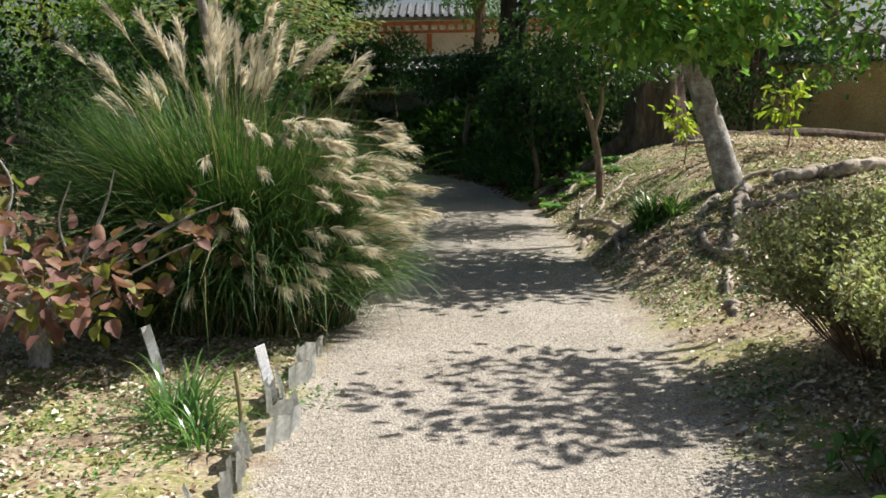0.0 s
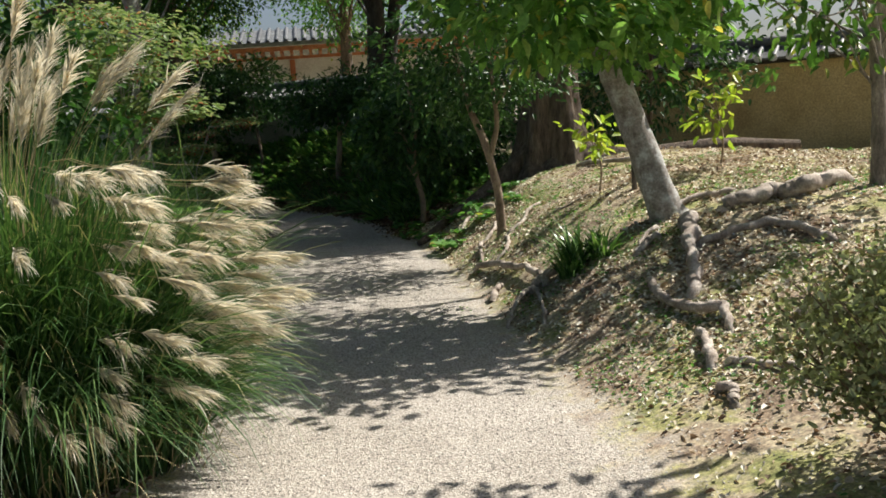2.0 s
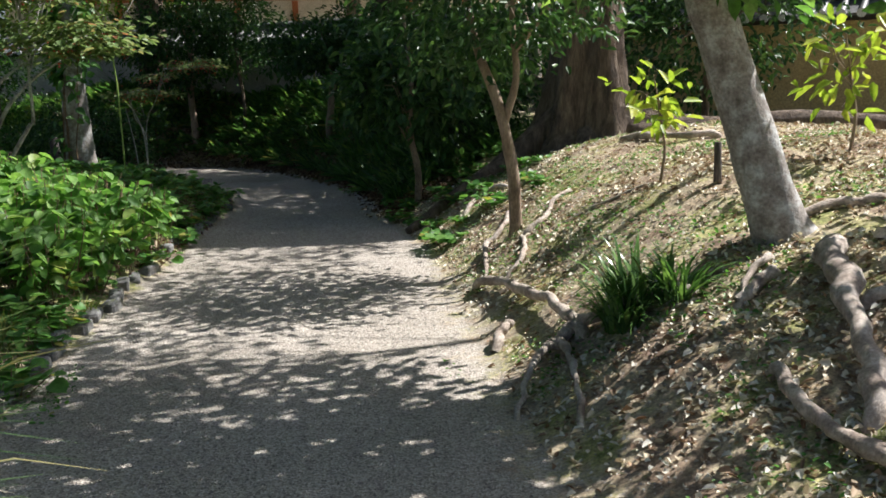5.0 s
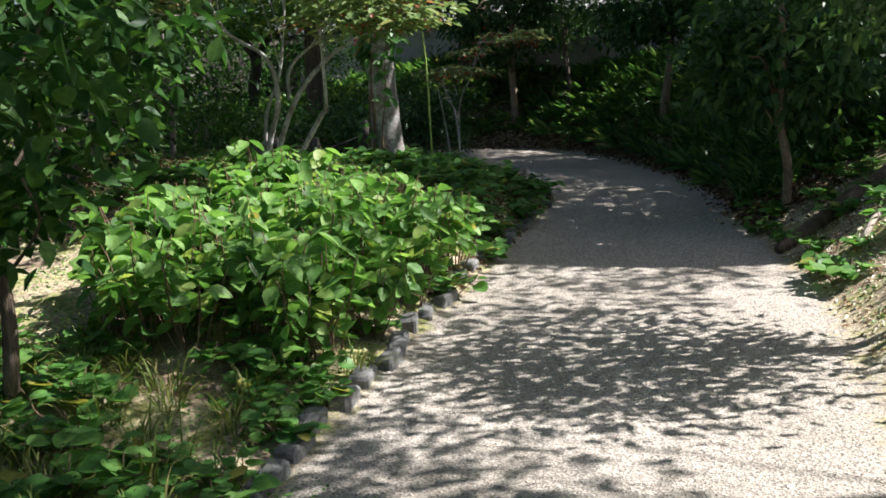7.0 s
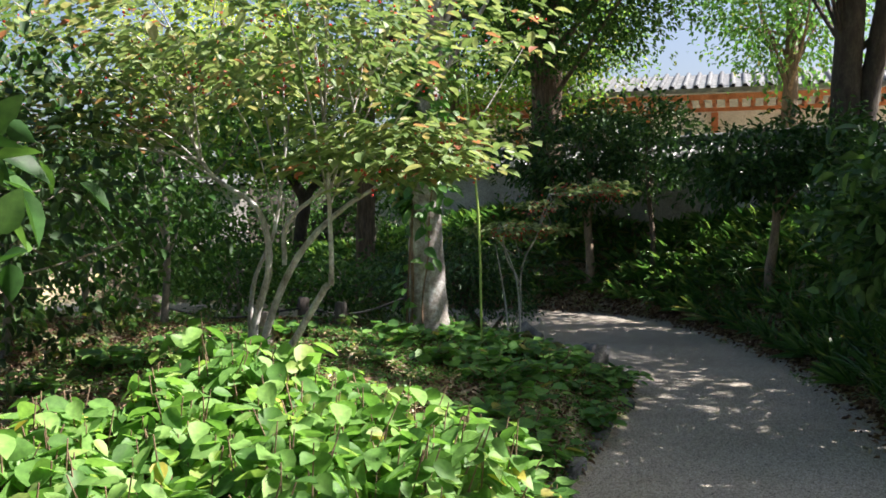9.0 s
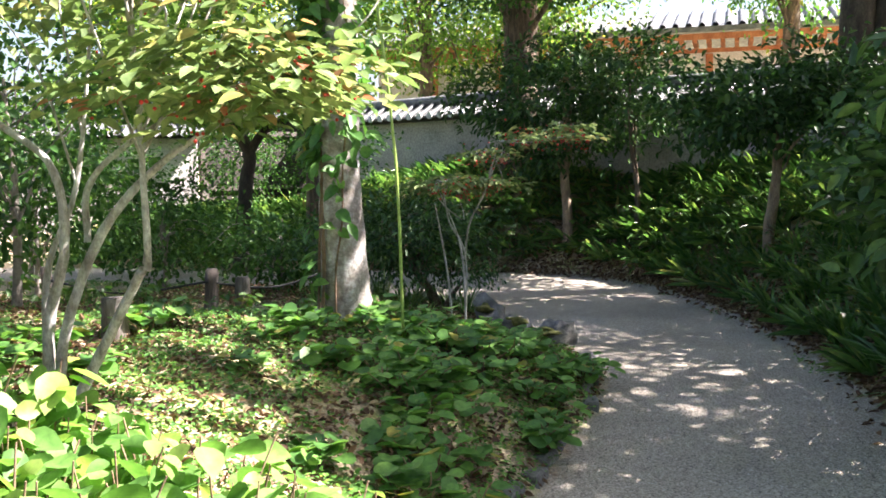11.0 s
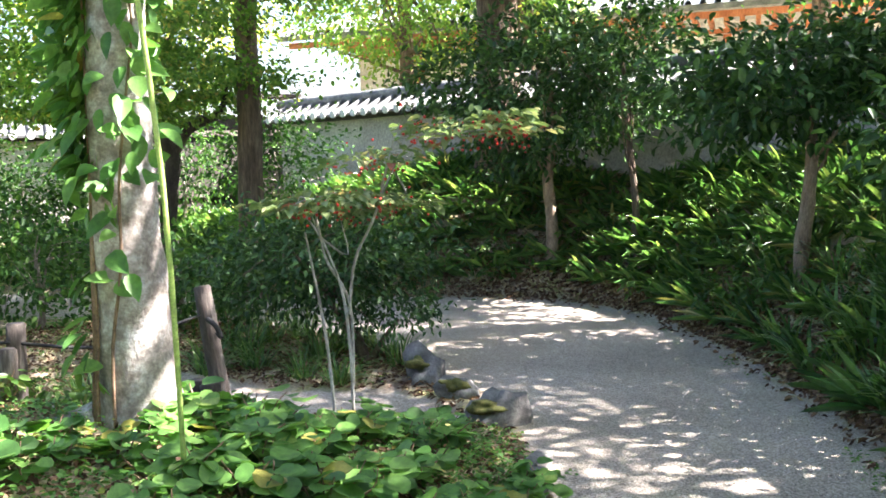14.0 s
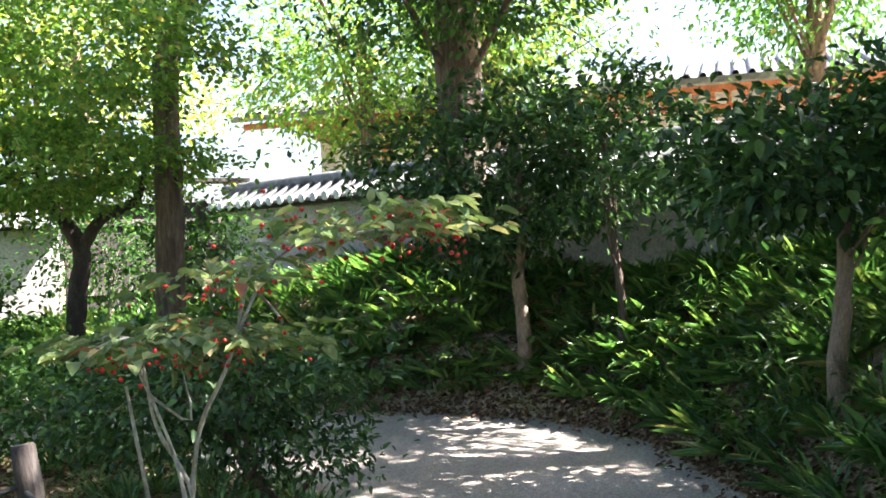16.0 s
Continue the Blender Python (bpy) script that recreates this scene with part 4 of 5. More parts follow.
# broad-leaved bush close on the west side, and greenery behind it
tree("broadleaf_bush", foot(-2.55, 10.25), [(0, 0, -0.05), (0.05, 0, 0.5), (0.0, 0, 1.0), (0.1, 0, 1.7)], [0.04, 0.035, 0.03, 0.015],
     [C(0.0, 0.0, 1.75, 0.95, 0.9, 0.85, 300, 7, 0.125, 0.078, spread=0.15, holes=0.15, broad=True), C(0.1, -0.1, 1.05, 0.6, 0.5, 0.25, 45, 7, 0.12, 0.075, spread=0.14, broad=True)], LEAF_DEEP, BARK_BROWN, "bush with large dull green oval leaves", "bush", 14, 0.018, 61)
# Western bushes before y 13 take leaves darkened to stand for shade.
for bx, by, bh, sn in ((-4.6, 14.2, 1.5, 62), (-4.9, 16.6, 1.7, 63), (-6.8, 13.2, 1.8, 64), (-8.0, 16.5, 2.2, 65), (-5.6, 10.4, 1.8, 66), (-4.0, 8.6, 1.7, 67), (-5.0, 6.6, 2.2, 68), (-3.9, 12.9, 1.5, 69), (-7.4, 8.6, 2.4, 83), (-9.8, 13.4, 2.2, 84), (-7.6, 20.2, 1.5, 85), (-10.3, 18.4, 2.2, 86), (-9.6, 22.6, 1.5, 87), (-5.4, 22.0, 0.7, 88), (-6.6, 26.6, 1.2, 89), (-8.8, 27.6, 1.4, 90), (-12.6, 24.4, 1.8, 94), (-7.2, 4.0, 2.2, 95), (-8.4, 24.2, 1.2, 96), (-10.6, 26.0, 1.3, 97), (-7.0, 21.9, 0.9, 98), (-9.0, 19.6, 1.4, 99), (-6.2, 17.2, 1.4, 100)):
    tree("thicket_bush", foot(bx, by), [(0, 0, -0.05), (0.05, 0, bh * 0.4), (0.0, 0, bh)], [0.04, 0.03, 0.012],
         [C(0, 0, bh * 0.85, 1.0, 1.0, bh * 0.62, 230, 8, 0.085, 0.05, spread=0.17, holes=0.18 if by < 13 else 0.35)], LEAF_SHADE if by < 13 and bx < -3.5 else LEAF_DEEP, BARK_GREY, "loose leafy bush with thin stems", "bush", 16, 0.014, sn, group="bushes of the west side")
# maple and tall trees in front of the wall
tree("maple", foot(-7.5, 25.0), [(0, 0, -0.1), (0.05, 0, 0.7), (0.15, 0, 1.5), (0.2, 0, 2.0), (-0.3, 0, 2.6), (-1.2, 0, 3.0)], [0.15, 0.12, 0.11, 0.10, 0.07, 0.03],
     [C(-0.5, -0.4, 2.9, 2.6, 2.0, 0.6, 1250, 10, 0.075, 0.055, spread=0.22, flat=0.25, holes=0.3), C(0.5, -1.4, 3.9, 2.6, 1.8, 0.8, 1150, 10, 0.075, 0.055, spread=0.22, flat=0.25, holes=0.35), C(-2.2, -2.6, 2.3, 1.8, 1.6, 0.7, 260, 10, 0.06, 0.045, spread=0.22, flat=0.3, holes=0.35)],
     LEAF_MAPLE, BARK_DARK, "spreading maple with dark limbs and layered small leaves", boughs=14, bough_r=0.03, seed=71, twig_low=0.8, extra=[([(0.18, 0, 1.9), (0.5, 0, 2.3), (0.9, 0.1, 2.5), (1.05, 0.1, 2.9)], [0.08, 0.065, 0.05, 0.02])])
tree("tall_tree", foot(-6.1, 24.9), [(0, 0, -0.2), (0, 0, 1.0), (0.05, 0, 2.5), (0.1, 0, 4.0), (0.6, 0, 4.8), (2.2, -0.3, 5.0)], [0.21, 0.17, 0.155, 0.14, 0.10, 0.05],
     [C(0.6, -0.6, 5.6, 2.8, 2.2, 0.9, 420, 10, 0.08, 0.05, spread=0.26, flat=0.4, holes=0.4)], LEAF_BRIGHT, BARK_BROWN, "tall tree with a long sideways bough", boughs=9, bough_r=0.05, seed=72, twig_low=0.7, group="tall trees along the wall")
tree("tall_tree", foot(-3.3, 27.0), [(0, 0, -0.2), (0, 0, 1.0), (0.02, 0, 3.0), (0.0, 0, 6.0), (0.1, 0, 9.0)], [0.36, 0.30, 0.27, 0.22, 0.1],
     [C(0.3, -0.5, 5.8, 3.6, 2.6, 2.2, 1500, 11, 0.10, 0.055, spread=0.28, holes=0.3), C(0.5, -0.8, 3.8, 2.3, 1.3, 1.2, 660, 10, 0.10, 0.055, spread=0.22, holes=0.2), C(2.6, -0.9, 5.2, 2.0, 1.2, 0.9, 360, 10, 0.10, 0.055, spread=0.22, holes=0.3)], LEAF_DEEP, BARK_BROWN, "tall dark-trunked evergreen tree before the white wall", boughs=26, bough_r=0.09, seed=73, group="tall trees along the wall")
tree("tall_tree", foot(1.6, 24.55), [(0, 0, -0.2), (0, 0, 1.0), (0.1, 0, 3.0), (0.3, 0, 6.0)], [0.27, 0.24, 0.20, 0.1],
     [C(0.2, -0.3, 5.2, 2.6, 2.4, 1.6, 620, 11, 0.10, 0.06, spread=0.28, holes=0.3)], LEAF_MID, BARK_DARK, "tall tree with twin dark trunks behind the wall", boughs=22, bough_r=0.07, seed=74, group="tall trees along the wall",
     extra=[([(0.15, 0, 0.6), (0.5, 0.05, 2.6), (0.8, 0.1, 4.5)], [0.18, 0.15, 0.08])])
# The two far western trees have shade put into their leaf colour too.
for tx, ty, th, tr, sn, tm in ((8.5, 21.6, 6.5, 3.4, 75, LEAF_DEEP), (-13.5, 33.5, 6.5, 3.6, 77, LEAF_LIME), (-7.0, 33.5, 5.4, 2.6, 78, LEAF_MAPLE), (1.2, 33.0, 6.4, 2.3, 79, LEAF_BRIGHT), (-4.4, 33.4, 5.4, 2.2, 91, LEAF_MAPLE), (-20, 30, 7, 4.0, 80, LEAF_MID), (-15, 12.5, 5, 3.2, 81, LEAF_SHADE), (-13.0, 5.0, 5.0, 3.2, 82, LEAF_SHADE)):
    tree("background_tree", foot(tx, ty), [(0, 0, -0.2), (0.05, 0, th * 0.3), (0.1, 0, th * 0.7), (0, 0, th)], [0.26, 0.2, 0.13, 0.05],
         [C(0, 0, th * 0.82, tr, tr, th * 0.36, 620, 11, 0.13, 0.075, spread=0.32, holes=0.25)], tm, BARK_BROWN, "leafy tree beyond the garden wall" if ty > 28 else "leafy tree at the edge of the garden", boughs=20, bough_r=0.07, seed=sn, group="trees around the garden")


# ---- the silver grass ----
def silver_grass(x, y):
    rng = np.random.default_rng(91)
    t = thing("silver_grass", x, y, 0.0, "large clump of silver grass with feathery pale plumes", "ornamental grass")
    n = 8000
    r = 0.60 * np.sqrt(rng.random(n))
    a0 = rng.uniform(0, 2 * np.pi, n)
    p = np.stack([r * np.cos(a0) * 1.3, r * np.sin(a0), np.full(n, 0.0)], -1)
    az = a0 + rng.normal(size=n) * 0.9
    tilt = np.clip(rng.beta(1.3, 2.2, n) * 0.95 + 0.22 * r, 0, 1)
    g = blade_geo(p, az, rng.uniform(1.05, 2.1, n) * (1 - 0.2 * tilt) * (1 - 0.34 * np.clip(np.cos(az), 0, 1) * np.clip(tilt * 2, 0, 1)) * (1 - 0.45 * np.clip(np.sin(az), 0, 1) * np.clip(tilt * 2.2, 0, 1)), np.radians(89 - 34 * tilt), np.radians(28 - 108 * tilt - 25 * rng.random(n)), rng.uniform(0.006, 0.013, n), 7, rng.normal(size=n) * 0.5)
    m = 3200
    r3, a3 = 0.55 * np.sqrt(rng.random(m)), rng.uniform(0, 6.28, m)
    g3 = blade_geo(np.stack([r3 * np.cos(a3) * 1.3, r3 * np.sin(a3), np.zeros(m)], -1), a3 + rng.normal(size=m) * 0.3, rng.uniform(1.4, 2.1, m) * (1 - 0.22 * np.clip(np.cos(a3), 0, 1)), np.radians(rng.uniform(78, 89, m)), np.radians(rng.uniform(0, 55, m)), rng.uniform(0.006, 0.011, m), 7)
    part("blades", mesh_from("blades", [g, g3], BLADE), t)["kind"] = "stuff"
    m = 420
    r2, a2 = 0.75 * np.sqrt(rng.random(m)), rng.uniform(0, 6.28, m)
    g2 = blade_geo(np.stack([r2 * np.cos(a2) * 1.2, r2 * np.sin(a2), np.zeros(m)], -1), a2 + rng.normal(size=m) * 0.5, rng.uniform(0.4, 0.9, m), np.radians(rng.uniform(40, 80, m)), np.radians(rng.uniform(-80, -20, m)), 0.007, 5)
    part("dry_blades", mesh_from("dry_blades", [g2], STALK), t, "straw-coloured dry blades")["kind"] = "stuff"
    stalks, strands = [], []
    for i in range(142):
        low = i >= 58
        if low:
            az1, run, top = min(rng.normal(-0.6, 0.5), -0.1), rng.uniform(0.8, 1.2), rng.uniform(0.42, 1.45)
        else:
            az1, run, top = rng.uniform(0, 6.28), rng.uniform(0.1, 1.1), rng.uniform(1.45, 2.05)
            run *= 1 - 0.75 * max(0.0, math.sin(az1))
        h = np.array([math.cos(az1), math.sin(az1), 0])
        tip = h * run + np.array([0, 0, top])
        mid = h * run * 0.42 + np.array([0, 0, top * (0.95 if low else 0.68)])
        line = smooth_line([h * 0.15, mid, tip], 5)
        stalks += tube([h * 0.15, mid, tip], [0.003, 0.0018], 4, steps=4)
        d = line[-1] - line[-3]
        d /= np.linalg.norm(d)
        lean = d + (np.array([0.25, -0.08, -0.25 * rng.random()]) if low else np.array([rng.uniform(0.0, 0.35), 0, 0]))
        lean /= np.linalg.norm(lean)
        ln = rng.uniform(0.13, 0.22)
        k = 105
        s = rng.random(k)
        base = tip + (d * 0.6 + lean * 0.4) * (s * rng.uniform(0.12, 0.2))[:, None]
        dirs = lean + rng.normal(size=(k, 3)) * rng.uniform(0.10, 0.24)
        dirs /= np.linalg.norm(dirs, axis=1)[:, None]
        elev = np.arcsin(np.clip(dirs[:, 2], -1, 1))
        strands.append(blade_geo(base, np.arctan2(dirs[:, 1], dirs[:, 0]), ln * rng.uniform(0.5, 1.0, k), elev + 0.1, elev - 0.7, rng.uniform(0.003, 0.0075, k), 4, rng.uniform(-1.5, 1.5, k)))
    part("stalks", mesh_from("stalks", stalks, STALK, True), t)["kind"] = "stuff"
    part("plumes", mesh_from("plumes", strands, PLUME), t, "silvery feathery flower plumes")


silver_grass(-1.45, 6.15)


# ---- clumps of strap leaves ----
def strap_clump(rng, n, length, width, spread_r, mat, name="strap_leaves"):
    a = rng.uniform(0, 2 * np.pi, n)
    r = spread_r * np.sqrt(rng.random(n))
    p = np.stack([r * np.cos(a), r * np.sin(a), np.full(n, -0.02)], -1)
    tilt = rng.random(n)
    return mesh_from(name, [blade_geo(p, a + rng.normal(size=n) * 0.6, length * rng.uniform(0.6, 1.1, n), np.radians(84 - 40 * tilt), np.radians(0 - 70 * tilt), width * rng.uniform(0.7, 1.2, n), 5)], mat)


def leaf_clump(rng, n, length, width, spread_r, mat):
    """Broad strap leaves that rise and arch outwards from one root."""
    a = rng.uniform(0, 2 * np.pi, n)
    r = spread_r * np.sqrt(rng.random(n))
    e = np.radians(rng.uniform(18, 74, n))
    out = np.stack([np.cos(a), np.sin(a), np.zeros(n)], -1)
    p = out * r[:, None] + np.array([0, 0, -0.02])
    d = out * np.cos(e)[:, None] + np.array([0, 0, 1.0]) * np.sin(e)[:, None]
    nr = np.array([0, 0, 1.0]) - out * 0.5 + rng.normal(size=(n, 3)) * 0.35
    sz = rng.uniform(0.65, 1.2, n)
    return mesh_from("strap_leaves", [broad_leaf_geo(p, d, nr, length * sz, width * sz, 0.2, 0.42)], mat)


rng = np.random.default_rng(101)
liriope = [strap_clump(rng, 95, 0.48, 0.021, 0.11, BLADE_DARK) for _ in range(2)]
bank_lily = [strap_clump(rng, 40, 0.46, 0.034, 0.15, BLADE_GREEN) for _ in range(4)] + [leaf_clump(rng, 40, 0.28, 0.034, 0.15, BLADE_GREEN) for _ in range(4)]
aspidistra = [leaf_clump(rng, 42, 0.27, 0.034, 0.16, BLADE_GREEN) for _ in range(6)]
weeds = [strap_clump(rng, 42, 0.36, 0.010, 0.10, WEED) for _ in range(3)]
lily = [strap_clump(rng, 60, 0.40, 0.014, 0.09, BLADE_GREEN) for _ in range(3)]


def clump(name, meshes, x, y, label, group, s=1.0):
    t = thing(name, x, y, gz(x, y), label, "plant", group, float(rng.uniform(0, 360)))
    t.scale = (s, s, s * float(rng.uniform(0.85, 1.15)))
    part("foliage", meshes[int(rng.integers(len(meshes)))], t)["kind"] = "stuff"


def along(count, test, x0, x1, y0, y1, gap):
    """Scattered places that pass the test and keep apart."""
    out = []
    for _ in range(count * 40):
        x, y = rng.uniform(x0, x1), rng.uniform(y0, y1)
        if test(x, y) and all((x - a) ** 2 + (y - b) ** 2 > gap * gap for a, b in out):
            out.append((x, y))
            if len(out) == count:
                break
    return out


def off_path(x, y):
    return float(min(signed(np.array([x]), np.array([y]), PATH_EDGE)[0], signed(np.array([x]), np.array([y]), PATCH_EDGE)[0]))


for x, y in along(290, lambda x, y: 0.22 < off_path(x, y) < 2.6 and x > np.interp(y, [16, 19.5, 22, 24, 25.4], [0.3, -0.2, -1.2, -2.5, -6.0]) and y < 30.35 - (x + 8.2) * 0.535 - 0.45, -1.4, 2.9, 16.6, 25.6, 0.24):
    clump("lilyturf", bank_lily, x, y, "arching dark green strap-leaved clump on the bank", "strap-leaved clumps of the bank", float(rng.uniform(0.9, 1.25)))
for x, y in along(430, lambda x, y: off_path(x, y) > 0.3 and y < 30.35 - (x + 8.2) * 0.535 - 0.45, -11.0, 2.0, 23.6, 30.0, 0.24):
    clump("aspidistra", aspidistra, x, y, "upright broad strap-leaved clump before the wall", "broad-leaved clumps before the wall", float(rng.uniform(0.95, 1.35)))
for x, y, s in ((-1.25, 3.72, 1.15), (-1.1, 3.5, 0.9), (-1.36, 3.92, 0.9), (2.05, 9.0, 0.95), (2.22, 8.85, 0.85), (1.95, 8.85, 0.8)):
    clump("lilyturf", liriope if x > 0 else lily, x, y, "grassy dark green clump on open ground", "grassy clumps", s)
for x, y in along(16, lambda x, y: off_path(x, y) > 0.05, -4.6, -2.6, 19.0, 22.2, 0.35):
    clump("day_lily", lily, x, y, "fresh green strap-leaved clump by the posts", "fresh green clumps", float(rng.uniform(0.9, 1.25)))
for x, y in along(64, lambda x, y: True, -3.2, -1.1, 8.4, 11.2, 0.18):
    clump("tall_weed", weeds, x, y, "thin yellow-green grass tuft in the bed", "grass tufts of the bed", float(rng.uniform(0.6, 0.9)))


# ---- leafy plants of the raised bed ----
def leafy_plant(rng, h, leaves, ln, wd, spread_r, mat, stem_mat, rounded=False):
    """Stems with flat oval leaves towards the top; gives two meshes."""
    wood, p, d = [], [], []
    for k in range(9):
        a, r = rng.uniform(0, 6.28), spread_r * math.sqrt(rng.random())
        tip = np.array([r * 1.5 * math.cos(a), r * 1.5 * math.sin(a), h * rng.uniform(0.7, 1.1)])
        b0 = np.array([0.4 * r * math.cos(a), 0.4 * r * math.sin(a), -0.03])
        line = [b0, (b0 + tip) / 2 + rng.normal(size=3) * 0.02, tip]
        wood += tube(line, [0.006, 0.003], 4, steps=3)
        s = smooth_line(line, 10)
        for i in range(leaves // 9):
            q = s[int((0.35 + 0.65 * rng.random() ** 0.6) * (len(s) - 1))]
            b = rng.uniform(0, 6.28)
            p.append(q + np.array([math.cos(b), math.sin(b), 0]) * rng.uniform(0.01, 0.06))
            d.append((math.cos(b), math.sin(b), rng.uniform(-0.35, 0.25) if rounded else rng.uniform(-0.9, 0.35)))
    p, d = np.array(p), np.array(d)
    sz = rng.uniform(0.6, 1.2, len(p))
    g = broad_leaf_geo(p, d, np.array([0, 0, 1.0]) + rng.normal(size=p.shape) * (0.25 if rounded else 0.5), ln * sz, wd * sz, 0.14, 0.1 if rounded else 0.22, rounded)
    return mesh_from("stem_tuft", wood, stem_mat, True), mesh_from("foliage", [g], mat)


tall_kinds = [leafy_plant(rng, 0.54, 90, 0.132, 0.09, 0.20, LEAF_BED, STEM) for _ in range(5)]
low_kinds = [leafy_plant(rng, 0.15, 45, 0.10, 0.108, 0.16, LEAF_BRIGHT, STEM, True) for _ in range(4)]
fern_kinds = [leafy_plant(rng, 0.30, 80, 0.10, 0.05, 0.2, LEAF_MID, STEM) for _ in range(3)]


def bed_plant(name, kinds, x, y, label, group, s=1.0):
    stems, leaves = kinds[int(rng.integers(len(kinds)))]
    t = thing(name, x, y, gz(x, y), label, "plant", group, float(rng.uniform(0, 360)))
    t.scale = (s, s, s)
    part("stem_tuft", stems, t)["kind"] = "stuff"
    part("foliage", leaves, t)


for x, y in along(56, lambda x, y: off_path(x, y) > 0.16 and x > -2.85 + 0.35 * abs(y - 12.2), -3.0, -1.0, 10.9, 13.3, 0.21):
    bed_plant("windflower", tall_kinds, x, y, "knee-high leafy plant with sunlit oval leaves", "leafy plants of the raised bed", float(rng.uniform(0.85, 1.1)))
for x, y in along(50, lambda x, y: off_path(x, y) > 0.08 and off_path(x, y) < 0.5 + 0.9 * (y > 15.6) + 0.5 * rng.random(), -2.4, -0.85, 14.2, 18.9, 0.22):
    bed_plant("butterbur", low_kinds, x, y, "low plant with round green leaves", "low round-leaved plants", float(rng.uniform(0.7, 1.1)))
for x, y in along(48, lambda x, y: 0.03 < off_path(x, y) and (off_path(x, y) < 0.3 or y < 10.9), -3.3, -0.85, 8.6, 14.2, 0.2):
    bed_plant("butterbur", low_kinds, x, y, "low plant with round green leaves", "low round-leaved plants", float(rng.uniform(0.6, 1.0)))
for x, y in along(40, lambda x, y: off_path(x, y) > 0.3 and math.hypot(x + 2.6, y - 17.3) > 0.4, -6.0, -2.3, 13.5, 19.0, 0.34):
    bed_plant("ground_fern", fern_kinds if y > 17 or x < -4 else low_kinds, x, y, "scattered low green plant on mossy ground", "scattered plants of the bed", float(rng.uniform(0.6, 1.1)))
for x, y in along(60, lambda x, y: 0.15 < off_path(x, y) < 1.0, -5.5, 0.6, 22.5, 26.4, 0.28):
    bed_plant("ground_fern", fern_kinds, x, y, "leafy plant at the foot of the bank", "plants at the bank's foot", float(rng.uniform(0.7, 1.1)))
for x, y in along(34, lambda x, y: off_path(x, y) > 0.05, 1.1, 2.7, 12.9, 17.0, 0.25):
    bed_plant("ground_fern", low_kinds, x, y, "small green plant beside the gravel", "small plants beside the gravel", float(rng.uniform(0.5, 0.9)))


# ---- shrubs at the start of the walk ----
def twiggy_shrub(x, y, seed):
    rng = np.random.default_rng(seed)
    t = thing("twiggy_shrub", x, y, gz(x, y) - 0.02, "rounded twiggy shrub with tiny pale green leaves", "shrub", "twiggy shrubs")
    wood, p = [], []
    for k in range(190):
        a, r = rng.uniform(0, 6.28), math.sqrt(rng.random())
        b0 = np.array([0.22 * r * math.cos(a), 0.22 * r * math.sin(a), 0])
        tip = np.array([0.86 * r * math.cos(a), 0.86 * r * math.sin(a), rng.uniform(0.74, 1.0) - 0.3 * r * r])
        mid = b0 * 0.5 + tip * 0.5 + np.array([0, 0, 0.06]) + rng.normal(size=3) * 0.03
        wood += tube([b0, mid, tip], [0.006, 0.005, 0.002], 4, steps=3)
        s = smooth_line([b0, mid, tip], 14)
        for i in range(140):
            f = rng.random() ** 0.4
            p.append(s[int(f * (len(s) - 1))] + rng.normal(size=3) * 0.035 * (0.4 + f))
    p = np.array(p)
    p = p[p[:, 2] > 0.28]
    part("twigwork", mesh_from("twigwork", wood, STEM, True), t)["kind"] = "stuff"
    g = leaf_geo(p, rng.normal(size=p.shape) + [0, 0, 0.5], rng.normal(size=p.shape) * 0.7 + [0, 0, 0.8], rng.uniform(0.022, 0.042, len(p)), rng.uniform(0.012, 0.022, len(p)))
    part("foliage", mesh_from("foliage", [g], LEAF_SMALL), t)


twiggy_shrub(2.3, 4.2, 111)
twiggy_shrub(2.42, 3.0, 114)
# This one stands unseen, added to shade the ground right of the gravel.
twiggy_shrub(2.75, 1.9, 115)
for x, y in along(22, lambda x, y: off_path(x, y) > 0.25, 1.5, 2.7, 1.4, 3.0, 0.2):
    bed_plant("ground_fern", fern_kinds, x, y, "small green plant beside the gravel", "small plants beside the gravel", 0.8)
tree("rusty_shrub", foot(-2.38, 4.84), [(0, 0, -0.05), (0, 0, 0.15), (0.03, -0.05, 0.32), (0.05, -0.1, 0.5)], [0.075, 0.065, 0.055, 0.04],
     [C(0.88, 0.2, 0.78, 0.3, 0.3, 0.22, 12, 4, 0.115, 0.088, spread=0.08, droop=0.3, broad=True), C(0.1, -0.35, 0.62, 0.75, 0.7, 0.28, 58, 5, 0.115, 0.088, spread=0.10, droop=0.3, broad=True), C(-0.5, -0.6, 1.0, 0.7, 0.6, 0.4, 50, 5, 0.115, 0.088, spread=0.12, droop=0.3, broad=True)],
     LEAF_RUST, BARK_WHITE, "bare-branched shrub with rusty purple autumn leaves", "shrub", 26, 0.02, 112,
     extra=[([(0.03, -0.05, 0.3), (0.25, 0.0, 0.62), (0.42, 0.02, 0.98), (0.5, 0.0, 1.2)], [0.022, 0.015, 0.009, 0.003]), ([(0.03, -0.08, 0.35), (0.5, 0.05, 0.7), (0.85, 0.1, 0.9), (1.1, 0.12, 1.0)], [0.02, 0.014, 0.008, 0.003]), ([(0.02, -0.1, 0.35), (-0.1, -0.15, 0.8), (-0.05, -0.1, 1.15), (-0.2, -0.2, 1.45)], [0.02, 0.013, 0.008, 0.003]), ([(0.25, 0.0, 0.6), (0.2, -0.1, 0.9), (0.3, -0.15, 1.15)], [0.011, 0.007, 0.003])])
